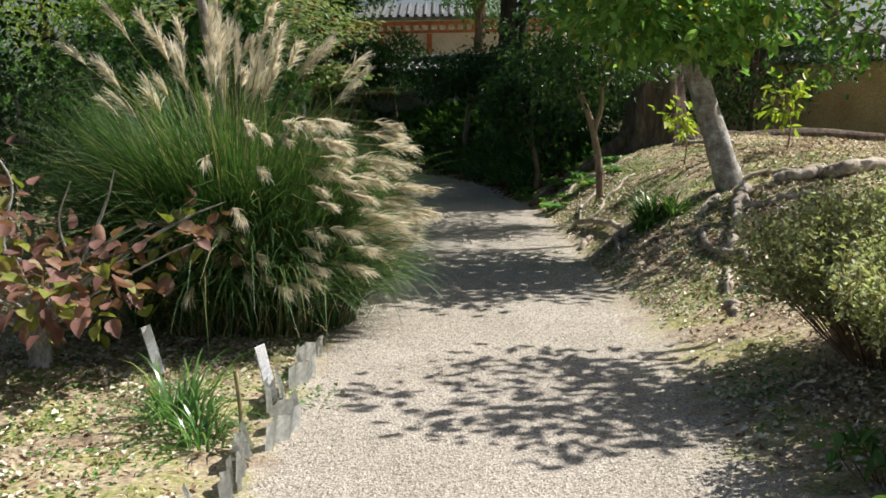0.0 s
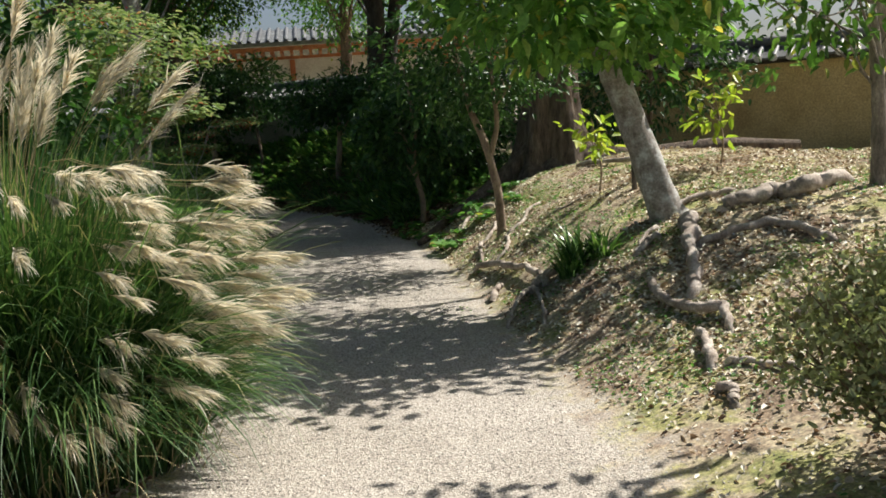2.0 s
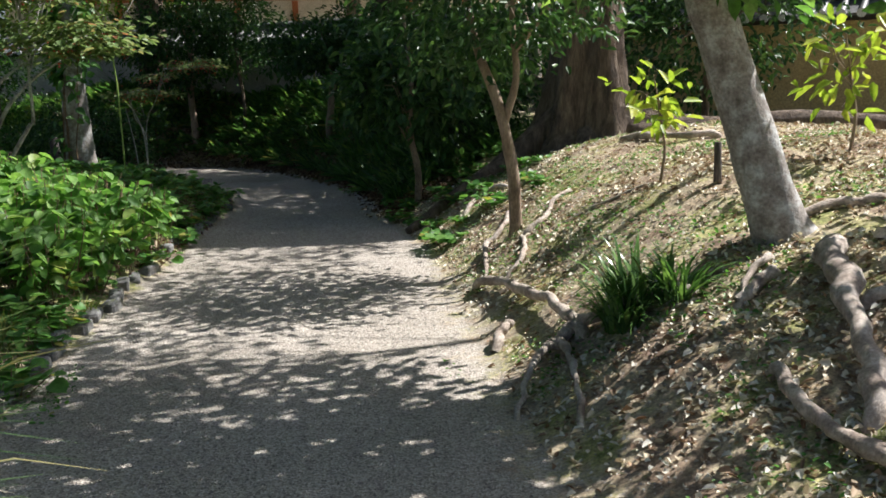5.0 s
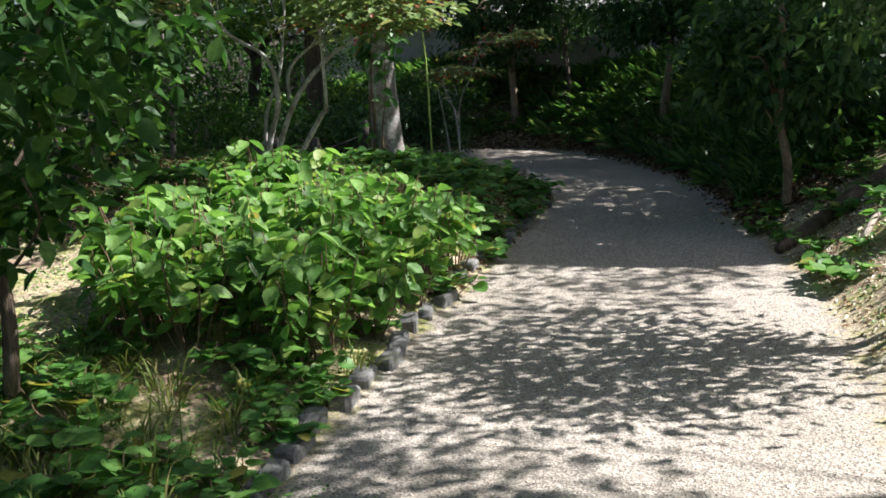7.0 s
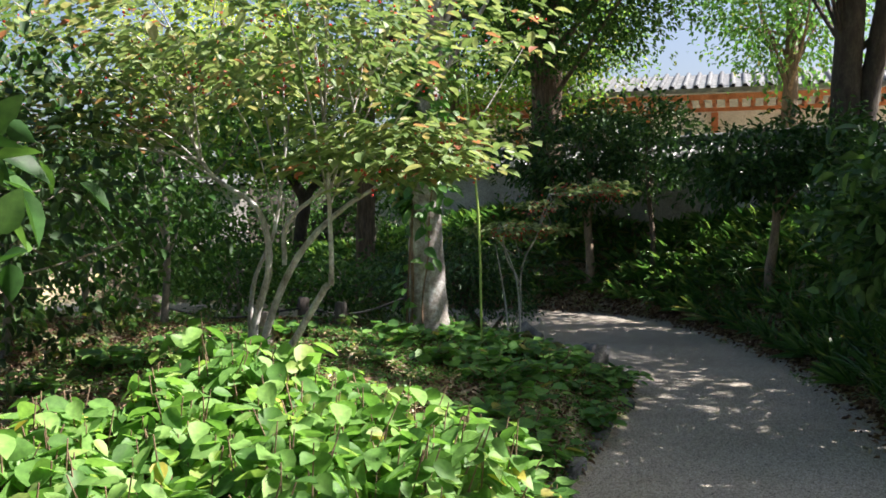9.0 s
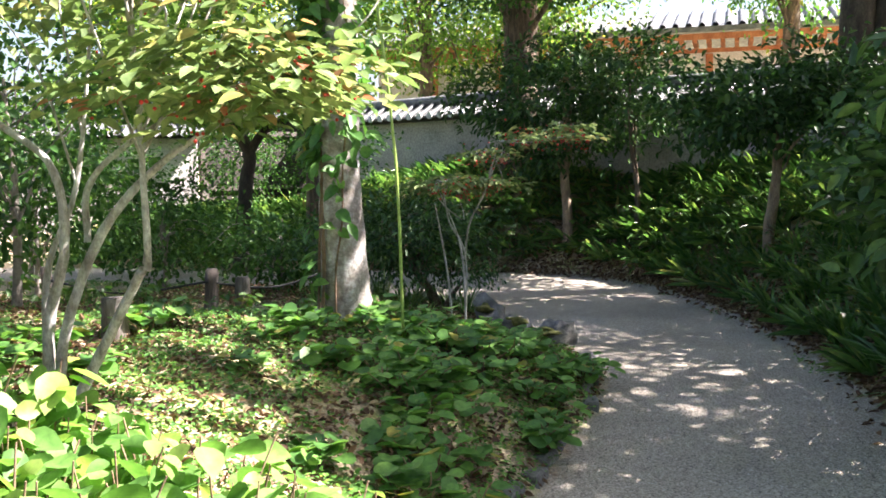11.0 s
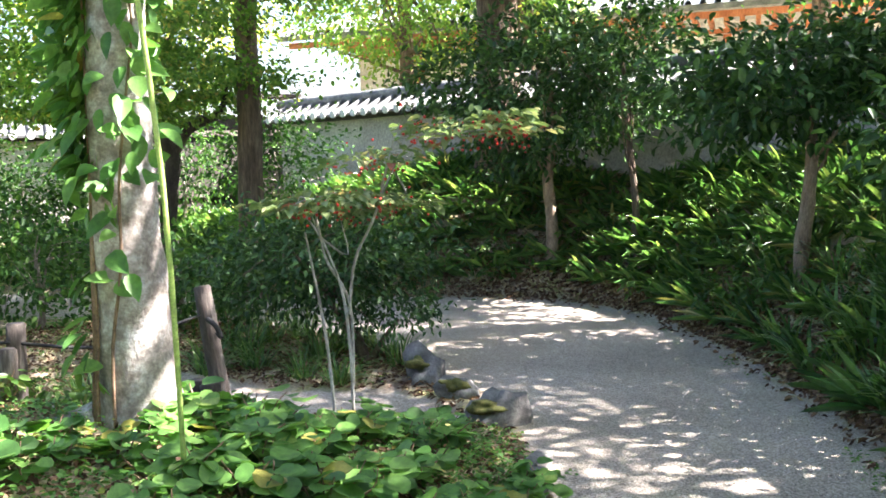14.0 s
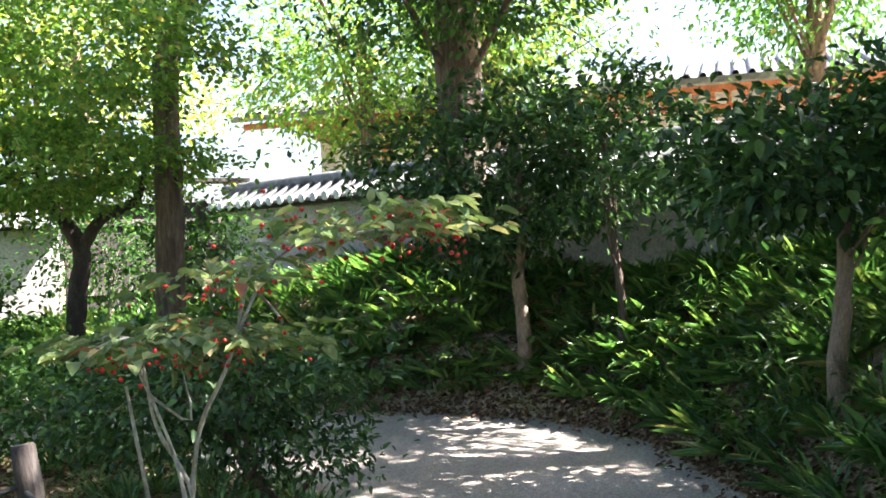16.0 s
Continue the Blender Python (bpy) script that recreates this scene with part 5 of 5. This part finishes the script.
# Its two wide high crowns, never in view, are added to shade the west thicket.
tree("garden_tree", foot(-1.72, 6.95), [(0.1, 0, -0.1), (0.06, 0, 0.8), (0.0, 0, 1.6), (-0.12, 0, 2.4), (-0.3, 0, 3.6), (-0.5, 0.3, 5.2)], [0.055, 0.048, 0.042, 0.036, 0.028, 0.012],
     [C(0.1, 3.2, 5.5, 1.9, 2.4, 0.8, 700, 11, 0.10, 0.055, spread=0.24, holes=0.25), C(-0.6, 0.5, 5.2, 2.4, 2.4, 1.1, 620, 11, 0.10, 0.055, spread=0.24, holes=0.25), C(-0.5, 0.3, 3.6, 1.2, 1.1, 0.5, 150, 9, 0.09, 0.05, spread=0.18, holes=0.35)], LEAF_DEEP, BARK_GREY, "slim grey-barked tree behind the silver grass", "tree", 9, 0.016, 113, twig_low=0.8)


# ---- roots over the mound ----
def root(pts, r0, r1, label="gnarled weathered root over the mound", seed=1):
    """A surface root: it follows the ground, with knots; each point is x, y and how far its axis lies over the earth."""
    rng = np.random.default_rng(seed)
    line = smooth_line([(x, y, 0) for x, y, *h in pts], 5)
    lift = np.interp(np.linspace(0, 1, len(line)), np.linspace(0, 1, len(pts)), [p[2] for p in pts]) - 0.008
    lift[[0, -1]] -= 1.3 * r0
    line[:, 2] = height(line[:, 0], line[:, 1]) + lift
    line[:, :2] += rng.normal(size=(len(line), 2)) * r0 * 0.25
    me = mesh_from("tree_root", tube(line, [r0 + (r1 - r0) * k / 9 + r0 * 0.14 * rng.normal() * (0 < k < 9) for k in range(10)], 9, 0.07, rng, 2), ROOT_WOOD, True)
    return tagged(new("tree_root", me), label, "root", "surface roots of the mound")


root([(2.28, 8.77, 0.052), (2.12, 8.94, 0.070), (1.93, 8.98, 0.070), (1.79, 9.10, 0.070), (1.69, 9.10, 0.035)], 0.026, 0.034, "long pale root crossing the slope", 1)
root([(1.69, 9.10, 0.048), (1.60, 9.04, 0.064), (1.50, 8.88, 0.064), (1.35, 8.43, 0.034)], 0.024, 0.014, "pale forked root bridging the slope", 2)
root([(1.69, 9.09, 0.049), (1.69, 8.91, 0.065), (1.64, 8.55, 0.065), (1.56, 8.07, 0.035)], 0.026, 0.016, "pale forked root bridging the slope", 3)
root([(2.81, 8.53, 0.077), (2.67, 8.07, 0.101), (2.49, 7.61, 0.101), (2.30, 7.18, 0.051)], 0.058, 0.038, "thick root running down from the leaning tree", 4)
root([(2.23, 7.76, 0.047), (2.18, 7.47, 0.059), (2.19, 7.06, 0.059), (2.23, 6.80, 0.059), (2.31, 6.68, 0.059), (2.25, 6.48, 0.039)], 0.034, 0.022, "gnarled weathered root over the mound", 5)
root([(2.13, 6.58, 0.039), (2.05, 6.31, 0.047), (2.01, 6.13, 0.037)], 0.03, 0.03, "gnarled weathered root over the mound", 6)
root([(2.07, 6.12, 0.028), (2.16, 5.91, 0.032), (2.29, 5.70, 0.032)], 0.02, 0.024, "gnarled weathered root over the mound", 7)
root([(1.92, 5.83, 0.034), (1.93, 5.70, 0.040), (1.90, 5.62, 0.035)], 0.026, 0.03, "gnarled weathered root over the mound", 8)
root([(2.66, 7.91, 0.042), (2.88, 7.84, 0.052), (3.10, 7.82, 0.052), (3.17, 7.73, 0.052), (3.25, 7.46, 0.052), (3.31, 7.24, 0.037)], 0.03, 0.03, "gnarled weathered root over the mound", 9)
root([(3.10, 8.53, 0.061), (3.27, 8.50, 0.077), (3.54, 8.60, 0.077), (3.77, 8.55, 0.077), (4.31, 8.88, 0.047)], 0.05, 0.075, "thick dark root lying on the mound", 10)
root([(2.58, 6.34, 0.040), (2.74, 6.24, 0.040)], 0.036, 0.04, "gnarled weathered root over the mound", 11)
root([(2.65, 8.74, 0.036), (2.50, 8.62, 0.044), (2.36, 8.42, 0.034)], 0.024, 0.012, "gnarled weathered root over the mound", 12)
root([(2.88, 9.16, 0.035), (3.23, 9.19, 0.043), (3.45, 9.12, 0.033)], 0.022, 0.03, "gnarled weathered root over the mound", 13)
root([(1.54, 11.10, 0.059), (1.65, 10.66, 0.081), (1.71, 10.09, 0.081), (1.77, 9.64, 0.081), (1.78, 9.18, 0.081), (1.80, 9.01, 0.036)], 0.028, 0.036, "smooth pale root arching over the slope", 14)
root([(1.44, 9.55, 0.044), (1.51, 9.73, 0.056), (1.57, 9.84, 0.036)], 0.028, 0.03, "gnarled weathered root over the mound", 15)
root([(2.07, 12.67, 0.037), (1.90, 12.13, 0.045), (1.76, 11.96, 0.045), (1.64, 11.27, 0.035)], 0.026, 0.016, "slim root at the slender tree", 16)
root([(2.48, 12.11, 0.032), (2.30, 11.93, 0.040), (2.16, 11.69, 0.040), (2.01, 11.60, 0.030)], 0.016, 0.028, "slim root at the slender tree", 17)
root([(1.99, 11.65, 0.036), (1.87, 10.98, 0.044), (1.71, 10.79, 0.034)], 0.024, 0.014, "slim root at the slender tree", 18)
root([(2.24, 13.66, 0.039), (2.04, 13.97, 0.047), (1.78, 13.56, 0.037)], 0.03, 0.02, "slim root at the slender tree", 19)
root([(3.26, 13.33, 0.045), (3.50, 12.55, 0.057), (3.85, 12.41, 0.037)], 0.03, 0.035, "gnarled weathered root over the mound", 20)
root([(2.36, 8.43, 0.036), (2.48, 8.49, 0.044), (2.59, 8.55, 0.034)], 0.024, 0.03, "gnarled weathered root over the mound", 21)
root([(2.11, 11.27, 0.023), (2.44, 11.08, 0.026), (2.77, 10.88, 0.028)], 0.012, 0.01, "gnarled weathered root over the mound", 22)

# a short peg on the mound
bm = bmesh.new()
bmesh.ops.create_cone(bm, cap_ends=True, segments=8, radius1=0.028, radius2=0.024, depth=0.3, matrix=Matrix.Translation((0, 0, 0.1)))
bmesh.ops.bevel(bm, geom=bm.edges[:], offset=0.004, segments=1, affect="EDGES")
peg = new("wooden_peg", bm_mesh("wooden_peg", bm, WOOD_WEATHERED, True))
peg.matrix_basis = pose(2.95, 10.2, gz(2.95, 10.2))
tagged(peg, "short weathered wooden peg on the mound", "peg")


# ---- stones ----
rng = np.random.default_rng(121)


def stone(name, x, y, sx, sy, sz, label, rz=0.0, sink=0.3, moss=True, flat=True):
    t = thing(name, x, y, gz(x, y), label, "rock", "rocks at the bend", rz)
    part("stone_body", bm_mesh("stone_body", boulder(rng, sx, sy, sz, flat, 3, 0.5), STONE, True), t, at=pose(0, 0, sink, -9, 8, 0))
    if moss:
        b2 = boulder(rng, sx * 0.75, sy * 0.8, 0.045, False, 3, 0.5)
        part("moss", bm_mesh("moss", b2, MOSS, True), t, "yellow-green moss cushion", pose(-sx * 0.22, 0, sink + sz * 0.6 + 0.005, -9, 8, 0))


stone("rock", -1.46, 19.42, 0.17, 0.15, 0.26, "dark weathered rock with moss and lichen", 20, -0.05, True, False)
stone("rock", -2.3, 20.5, 0.17, 0.15, 0.22, "mossy rounded rock beside the gravel", -15, 0.0, True, False)
stone("rock", -1.9, 20.05, 0.14, 0.10, 0.12, "low dark rock beside the gravel", 40, 0.0, True, False)
stone("rock", -1.62, 12.4, 0.05, 0.05, 0.05, "small pale stone lying in the bed", 0, 0.02, False)

edging = thing("stone_edging", -0.95, 9.0, 0.0, "low uneven stones along the raised bed", "edging")
edging["kind"] = "structure"


def slab(length, depth, high):
    """A rough-hewn kerb block with knocked-off corners."""
    bm = bmesh.new()
    box(bm, -length / 2, length / 2, -depth / 2, depth / 2, -0.08, high)
    bmesh.ops.bevel(bm, geom=bm.edges[:], offset=0.014, segments=1, affect="EDGES")
    o = Vector(rng.uniform(-9, 9, 3))
    for v in bm.verts:
        v.co += Vector((noise.noise(v.co * 6 + o), noise.noise(v.co * 7 - o), noise.noise(v.co * 5 + o * 2))) * 0.02
    return bm


kinds = [bm_mesh("edge_stone", slab(k, 0.10, 0.075), STONE) for k in (0.20, 0.24, 0.27, 0.30, 0.22, 0.33)]
y = 9.1
while y < 18.6:
    x = float(np.interp(y, [9.4, 11, 13.4, 16, 17.2, 18.2, 18.8], [-1.06, -1.06, -0.97, -0.87, -0.83, -0.93, -1.1]))
    part("edge_stone", kinds[int(rng.integers(6))], edging, at=pose(x + 0.95 + float(rng.normal()) * 0.025, y - 9.0, 0.01 + float(rng.uniform(-0.025, 0.02)), float(rng.uniform(-7, 7)), float(rng.uniform(-5, 5)), 90 + float(rng.uniform(-10, 10))))
    y += float(rng.uniform(0.27, 0.36))


# ---- labels, rods and plastic edging at the start ----
def plant_label(x, y, lean, turn):
    t = thing("plant_label", x, y, gz(x, y), "blank white plastic plant label stuck in the ground", "plant label", "white plant labels", turn)
    bm = bmesh.new()
    box(bm, -0.032, 0.032, -0.004, 0.004, -0.05, 0.30)
    bmesh.ops.bevel(bm, geom=bm.edges[:], offset=0.003, segments=1, affect="EDGES")
    part("label_plate", bm_mesh("label_plate", bm, LABEL_WHITE), t, at=pose(0, 0, 0, -6, lean, 0))


plant_label(-1.64, 4.7, -12, 48)
plant_label(-0.91, 4.19, -10, 44)
for x, y, h, m, nm, lb in ((-0.96, 3.62, 0.32, STALK, "thin_stake", "thin pale stake among the grass clump"), (-1.92, 16.57, 2.35, POLE_GREEN, "garden_pole", "tall slim green garden pole")):
    me = mesh_from(nm, tube([(0, 0, -0.05), (-0.01 * h, 0, h * 0.5), (-0.06 * h, 0, h)], [0.011, 0.010], 8, steps=3), m, True)
    ob = tagged(new(nm, me), lb, "stake")
    ob.matrix_basis = pose(x, y, gz(x, y))


def plastic_edge():
    t = thing("plastic_edging", -0.84, 2.2, 0.0, "grey overlapping plastic lawn edging along the gravel", "edging")
    t["kind"] = "structure"
    r = np.random.default_rng(131)
    y = 0.0
    while y < 2.75:
        bm = bmesh.new()
        n, w, h = 8, 0.30, 0.13
        top = [bm.verts.new((0.012 * math.sin(i * 1.6), i * w / n, h + 0.012 * math.sin(i * 0.9))) for i in range(n + 1)]
        low = [bm.verts.new((0.018 * math.sin(i * 1.6), i * w / n, -0.03)) for i in range(n + 1)]
        for i in range(n):
            bm.faces.new((low[i], low[i + 1], top[i + 1], top[i]))
        bmesh.ops.solidify(bm, geom=bm.faces[:], thickness=0.004)
        part("edging_panel", bm_mesh("edging_panel", bm, PLASTIC_GREY, True), t, at=pose(0.02 * float(r.normal()) - 0.03 * (y > 1.6), y, 0, 0, float(r.uniform(-22, 8)), float(r.uniform(-26, 20))))
        y += 0.24


plastic_edge()


# ---- posts, rope and short logs ----
def round_post(name, x, y, h, r, lean, turn, label, mat=WOOD_WEATHERED, group="posts of the rope fence"):
    bm = bmesh.new()
    bmesh.ops.create_cone(bm, cap_ends=True, segments=14, radius1=r * 1.05, radius2=r * 0.95, depth=h + 0.1, matrix=Matrix.Translation((0, 0, (h - 0.1) / 2)))
    bmesh.ops.bevel(bm, geom=bm.edges[:], offset=0.008, segments=2, affect="EDGES")
    bmesh.ops.subdivide_edges(bm, edges=[e for e in bm.edges if abs(e.verts[0].co.z - e.verts[1].co.z) > h * 0.5], cuts=4)
    for v in bm.verts:
        k = 1 + 0.12 * noise.noise(v.co * 9 + Vector((x, y, 0)))
        v.co.x, v.co.y = v.co.x * k, v.co.y * k
    ob = new(name, bm_mesh(name, bm, mat, True))
    ob.matrix_basis = pose(x, y, gz(x, y), 0, lean, turn)
    return tagged(ob, label, "post", group)


round_post("fence_post", -3.34, 19.3, 0.92, 0.062, -8, 0, "leaning weathered wooden post with charred dark top", WOOD_WEATHERED)
round_post("fence_post", -4.45, 18.6, 0.55, 0.065, 3, 0, "weathered wooden fence post with black rope")
round_post("fence_post", -6.4, 18.9, 0.55, 0.06, -3, 0, "weathered wooden fence post with black rope")
round_post("fence_post", -3.55, 17.5, 0.32, 0.06, 2, 0, "short weathered wooden post in the bed")
round_post("fence_post", -3.45, 15.7, 0.25, 0.08, 0, 0, "short weathered wooden post in the bed")
round_post("short_log", -3.02, 18.42, 0.30, 0.07, 3, 0, "short upright log marking the bed's edge", WOOD_CHARRED, "short upright logs")
round_post("short_log", -2.88, 18.38, 0.29, 0.065, -2, 0, "short upright log marking the bed's edge", WOOD_CHARRED, "short upright logs")
a, b, c = (Vector((x, y, gz(x, y) + h)) for x, y, h in ((-3.45, 19.26, 0.72), (-4.45, 18.53, 0.42), (-6.4, 18.83, 0.42)))
for p, q in ((a, b), (b, c)):
    m = (p + q) / 2 - Vector((0, 0, 0.12))
    ob = new("rope", mesh_from("rope", tube([p, m, q], [0.012, 0.012], 6, steps=6), ROPE, True))
    tagged(ob, "slack black rope between wooden posts", "rope", "ropes of the low fence")
ob = new("rope_knot", mesh_from("rope_knot", tube([a + Vector((0.07, -0.06, -0.02)), a + Vector((0.14, -0.08, -0.06)), a + Vector((0.17, -0.06, -0.14)), a + Vector((0.12, -0.03, -0.12))], [0.018, 0.016], 6, steps=4), ROPE, True))
tagged(ob, "tied end of black rope on a post", "rope")


# ---- litter, weeds and loose stones: nobody could count them ----
def scatter(count, x0, x1, y0, y1, keep, seed):
    r = np.random.default_rng(seed)
    x, y = r.uniform(x0, x1, count), r.uniform(y0, y1, count)
    d = np.minimum(signed(x, y, PATH_EDGE), signed(x, y, PATCH_EDGE))
    k = keep(x, y, d, r)
    x, y = x[k], y[k]
    return r, np.stack([x, y, height(x, y)], -1)


def patchy(x, y, f, seed, cut):
    return ripple(x, y, f, seed) + 0.5 * ripple(x, y, f * 3.1, seed + 1) > cut


r, p = scatter(165000, -4, 6.0, 2.5, 15.5, lambda x, y, d, r: (d > 0.02) & ((x > 0) | (y < 9)) & (r.random(len(x)) < np.clip(0.25 + d, 0, 1) * np.where(patchy(x, y, 2.1, 31, -0.1), 1.0, 0.3)), 141)
p[:, 2] += r.uniform(0.002, 0.02, len(p))
g = leaf_geo(p, r.normal(size=p.shape) * [1, 1, 0.25], r.normal(size=p.shape) * 0.35 + [0, 0, 1], r.uniform(0.012, 0.055, len(p)), r.uniform(0.008, 0.032, len(p)), 0.3, 0.3)
tagged(new("leaf_litter", mesh_from("leaf_litter", [g], LEAF_FALLEN)), "dry fallen leaves and twigs on the mound", "leaf litter", kind="stuff")
r, p = scatter(75000, -7, 0.5, 12.5, 27.5, lambda x, y, d, r: (d > 0.02), 142)
p[:, 2] += r.uniform(0.004, 0.025, len(p))
g = leaf_geo(p, r.normal(size=p.shape) * [1, 1, 0.25], r.normal(size=p.shape) * 0.35 + [0, 0, 1], r.uniform(0.02, 0.07, len(p)), r.uniform(0.014, 0.034, len(p)), 0.3, 0.3)
tagged(new("leaf_litter", mesh_from("leaf_litter", [g], LEAF_BROWN)), "brown fallen leaves in the raised bed", "leaf litter", kind="stuff")
r, p = scatter(170000, -6, 2.6, 15.5, 26.6, lambda x, y, d, r: (d > -0.2) & (d < 1.0) & (r.random(len(x)) < np.where(d < 0, 0.06, np.clip(1.1 - d, 0.1, 1))) & (x > np.interp(y, [16, 19.5, 22, 24, 25.4], [0.3, -0.2, -1.2, -2.5, -6.0])), 146)
p[:, 2] += r.uniform(0.004, 0.03, len(p))
g = leaf_geo(p, r.normal(size=p.shape) * [1, 1, 0.3], r.normal(size=p.shape) * 0.4 + [0, 0, 1], r.uniform(0.03, 0.08, len(p)), r.uniform(0.018, 0.04, len(p)), 0.3, 0.3)
tagged(new("leaf_litter", mesh_from("leaf_litter", [g], LEAF_BROWN)), "brown fallen leaves at the foot of the bank", "leaf litter", kind="stuff")
r, p = scatter(170000, -9, 5.5, 2.0, 24.0, lambda x, y, d, r: (d > -0.25) & patchy(x, y, 2.3, 7, np.where(d < 0.1, 0.45, np.where(x < 0, -0.3, 0.02))), 143)
p[:, 2] += r.uniform(0.004, 0.03, len(p))
g = leaf_geo(p, r.normal(size=p.shape) * [1, 1, 0.3] + [0, 0, 0.3], r.normal(size=p.shape) * 0.5 + [0, 0, 1], r.uniform(0.012, 0.035, len(p)), r.uniform(0.009, 0.02, len(p)), 0.2, 0.2)
tagged(new("low_weeds", mesh_from("low_weeds", [g], LEAF_BRIGHT)), "tiny green weeds and clover on the earth", "weeds", kind="stuff")
r, p = scatter(26000, -4.2, -0.7, 13.6, 19.2, lambda x, y, d, r: (d > 0.0) & patchy(x, y, 2.9, 17, -0.35), 145)
p[:, 2] += r.uniform(0.01, 0.06, len(p))
g = leaf_geo(p, r.normal(size=p.shape) * [1, 1, 0.3], r.normal(size=p.shape) * 0.3 + [0, 0, 1], r.uniform(0.012, 0.04, len(p)), r.uniform(0.01, 0.028, len(p)), 0.15, 0.15)
tagged(new("low_weeds", mesh_from("low_weeds", [g], LEAF_BRIGHT)), "small green leaves carpeting the raised bed", "weeds", kind="stuff")
r, p = scatter(122000, -1.6, 3.2, 1.6, 19.0, lambda x, y, d, r: (d < 0.12 * r.random(len(x))) | ((x > 0.8) & (y < 12) & (r.random(len(x)) < 0.55 * (1 - d / 1.9))), 144)
k = len(p)
s = r.uniform(0.003, 0.0068, k)
o = np.array([(1, 0, -0.3), (0, 1, -0.3), (-1, 0, -0.3), (0, -1, -0.3), (0, 0, 0.75)], float)
jit = 1 + 0.35 * r.normal(size=(k, 5, 1))
th = r.uniform(0, 6.28, k)
rot = np.stack([np.stack([np.cos(th), -np.sin(th), 0 * th], -1), np.stack([np.sin(th), np.cos(th), 0 * th], -1), np.stack([0 * th, 0 * th, 1 + 0 * th], -1)], -2)
v = p[:, None, :] + np.einsum("nij,nkj->nki", rot, o[None] * jit * s[:, None, None] * np.array([1.4, 1.0, 0.9])) + np.array([0, 0, 0.002])
tri = np.array([(0, 1, 4), (1, 2, 4), (2, 3, 4), (3, 0, 4)])
f = (np.arange(k)[:, None, None] * 5 + tri[None]).reshape(-1, 3)
tagged(new("loose_gravel", mesh_from("loose_gravel", [(v.reshape(-1, 3), f)], PEBBLE)), "loose pale grey gravel of the path", "gravel", kind="stuff")
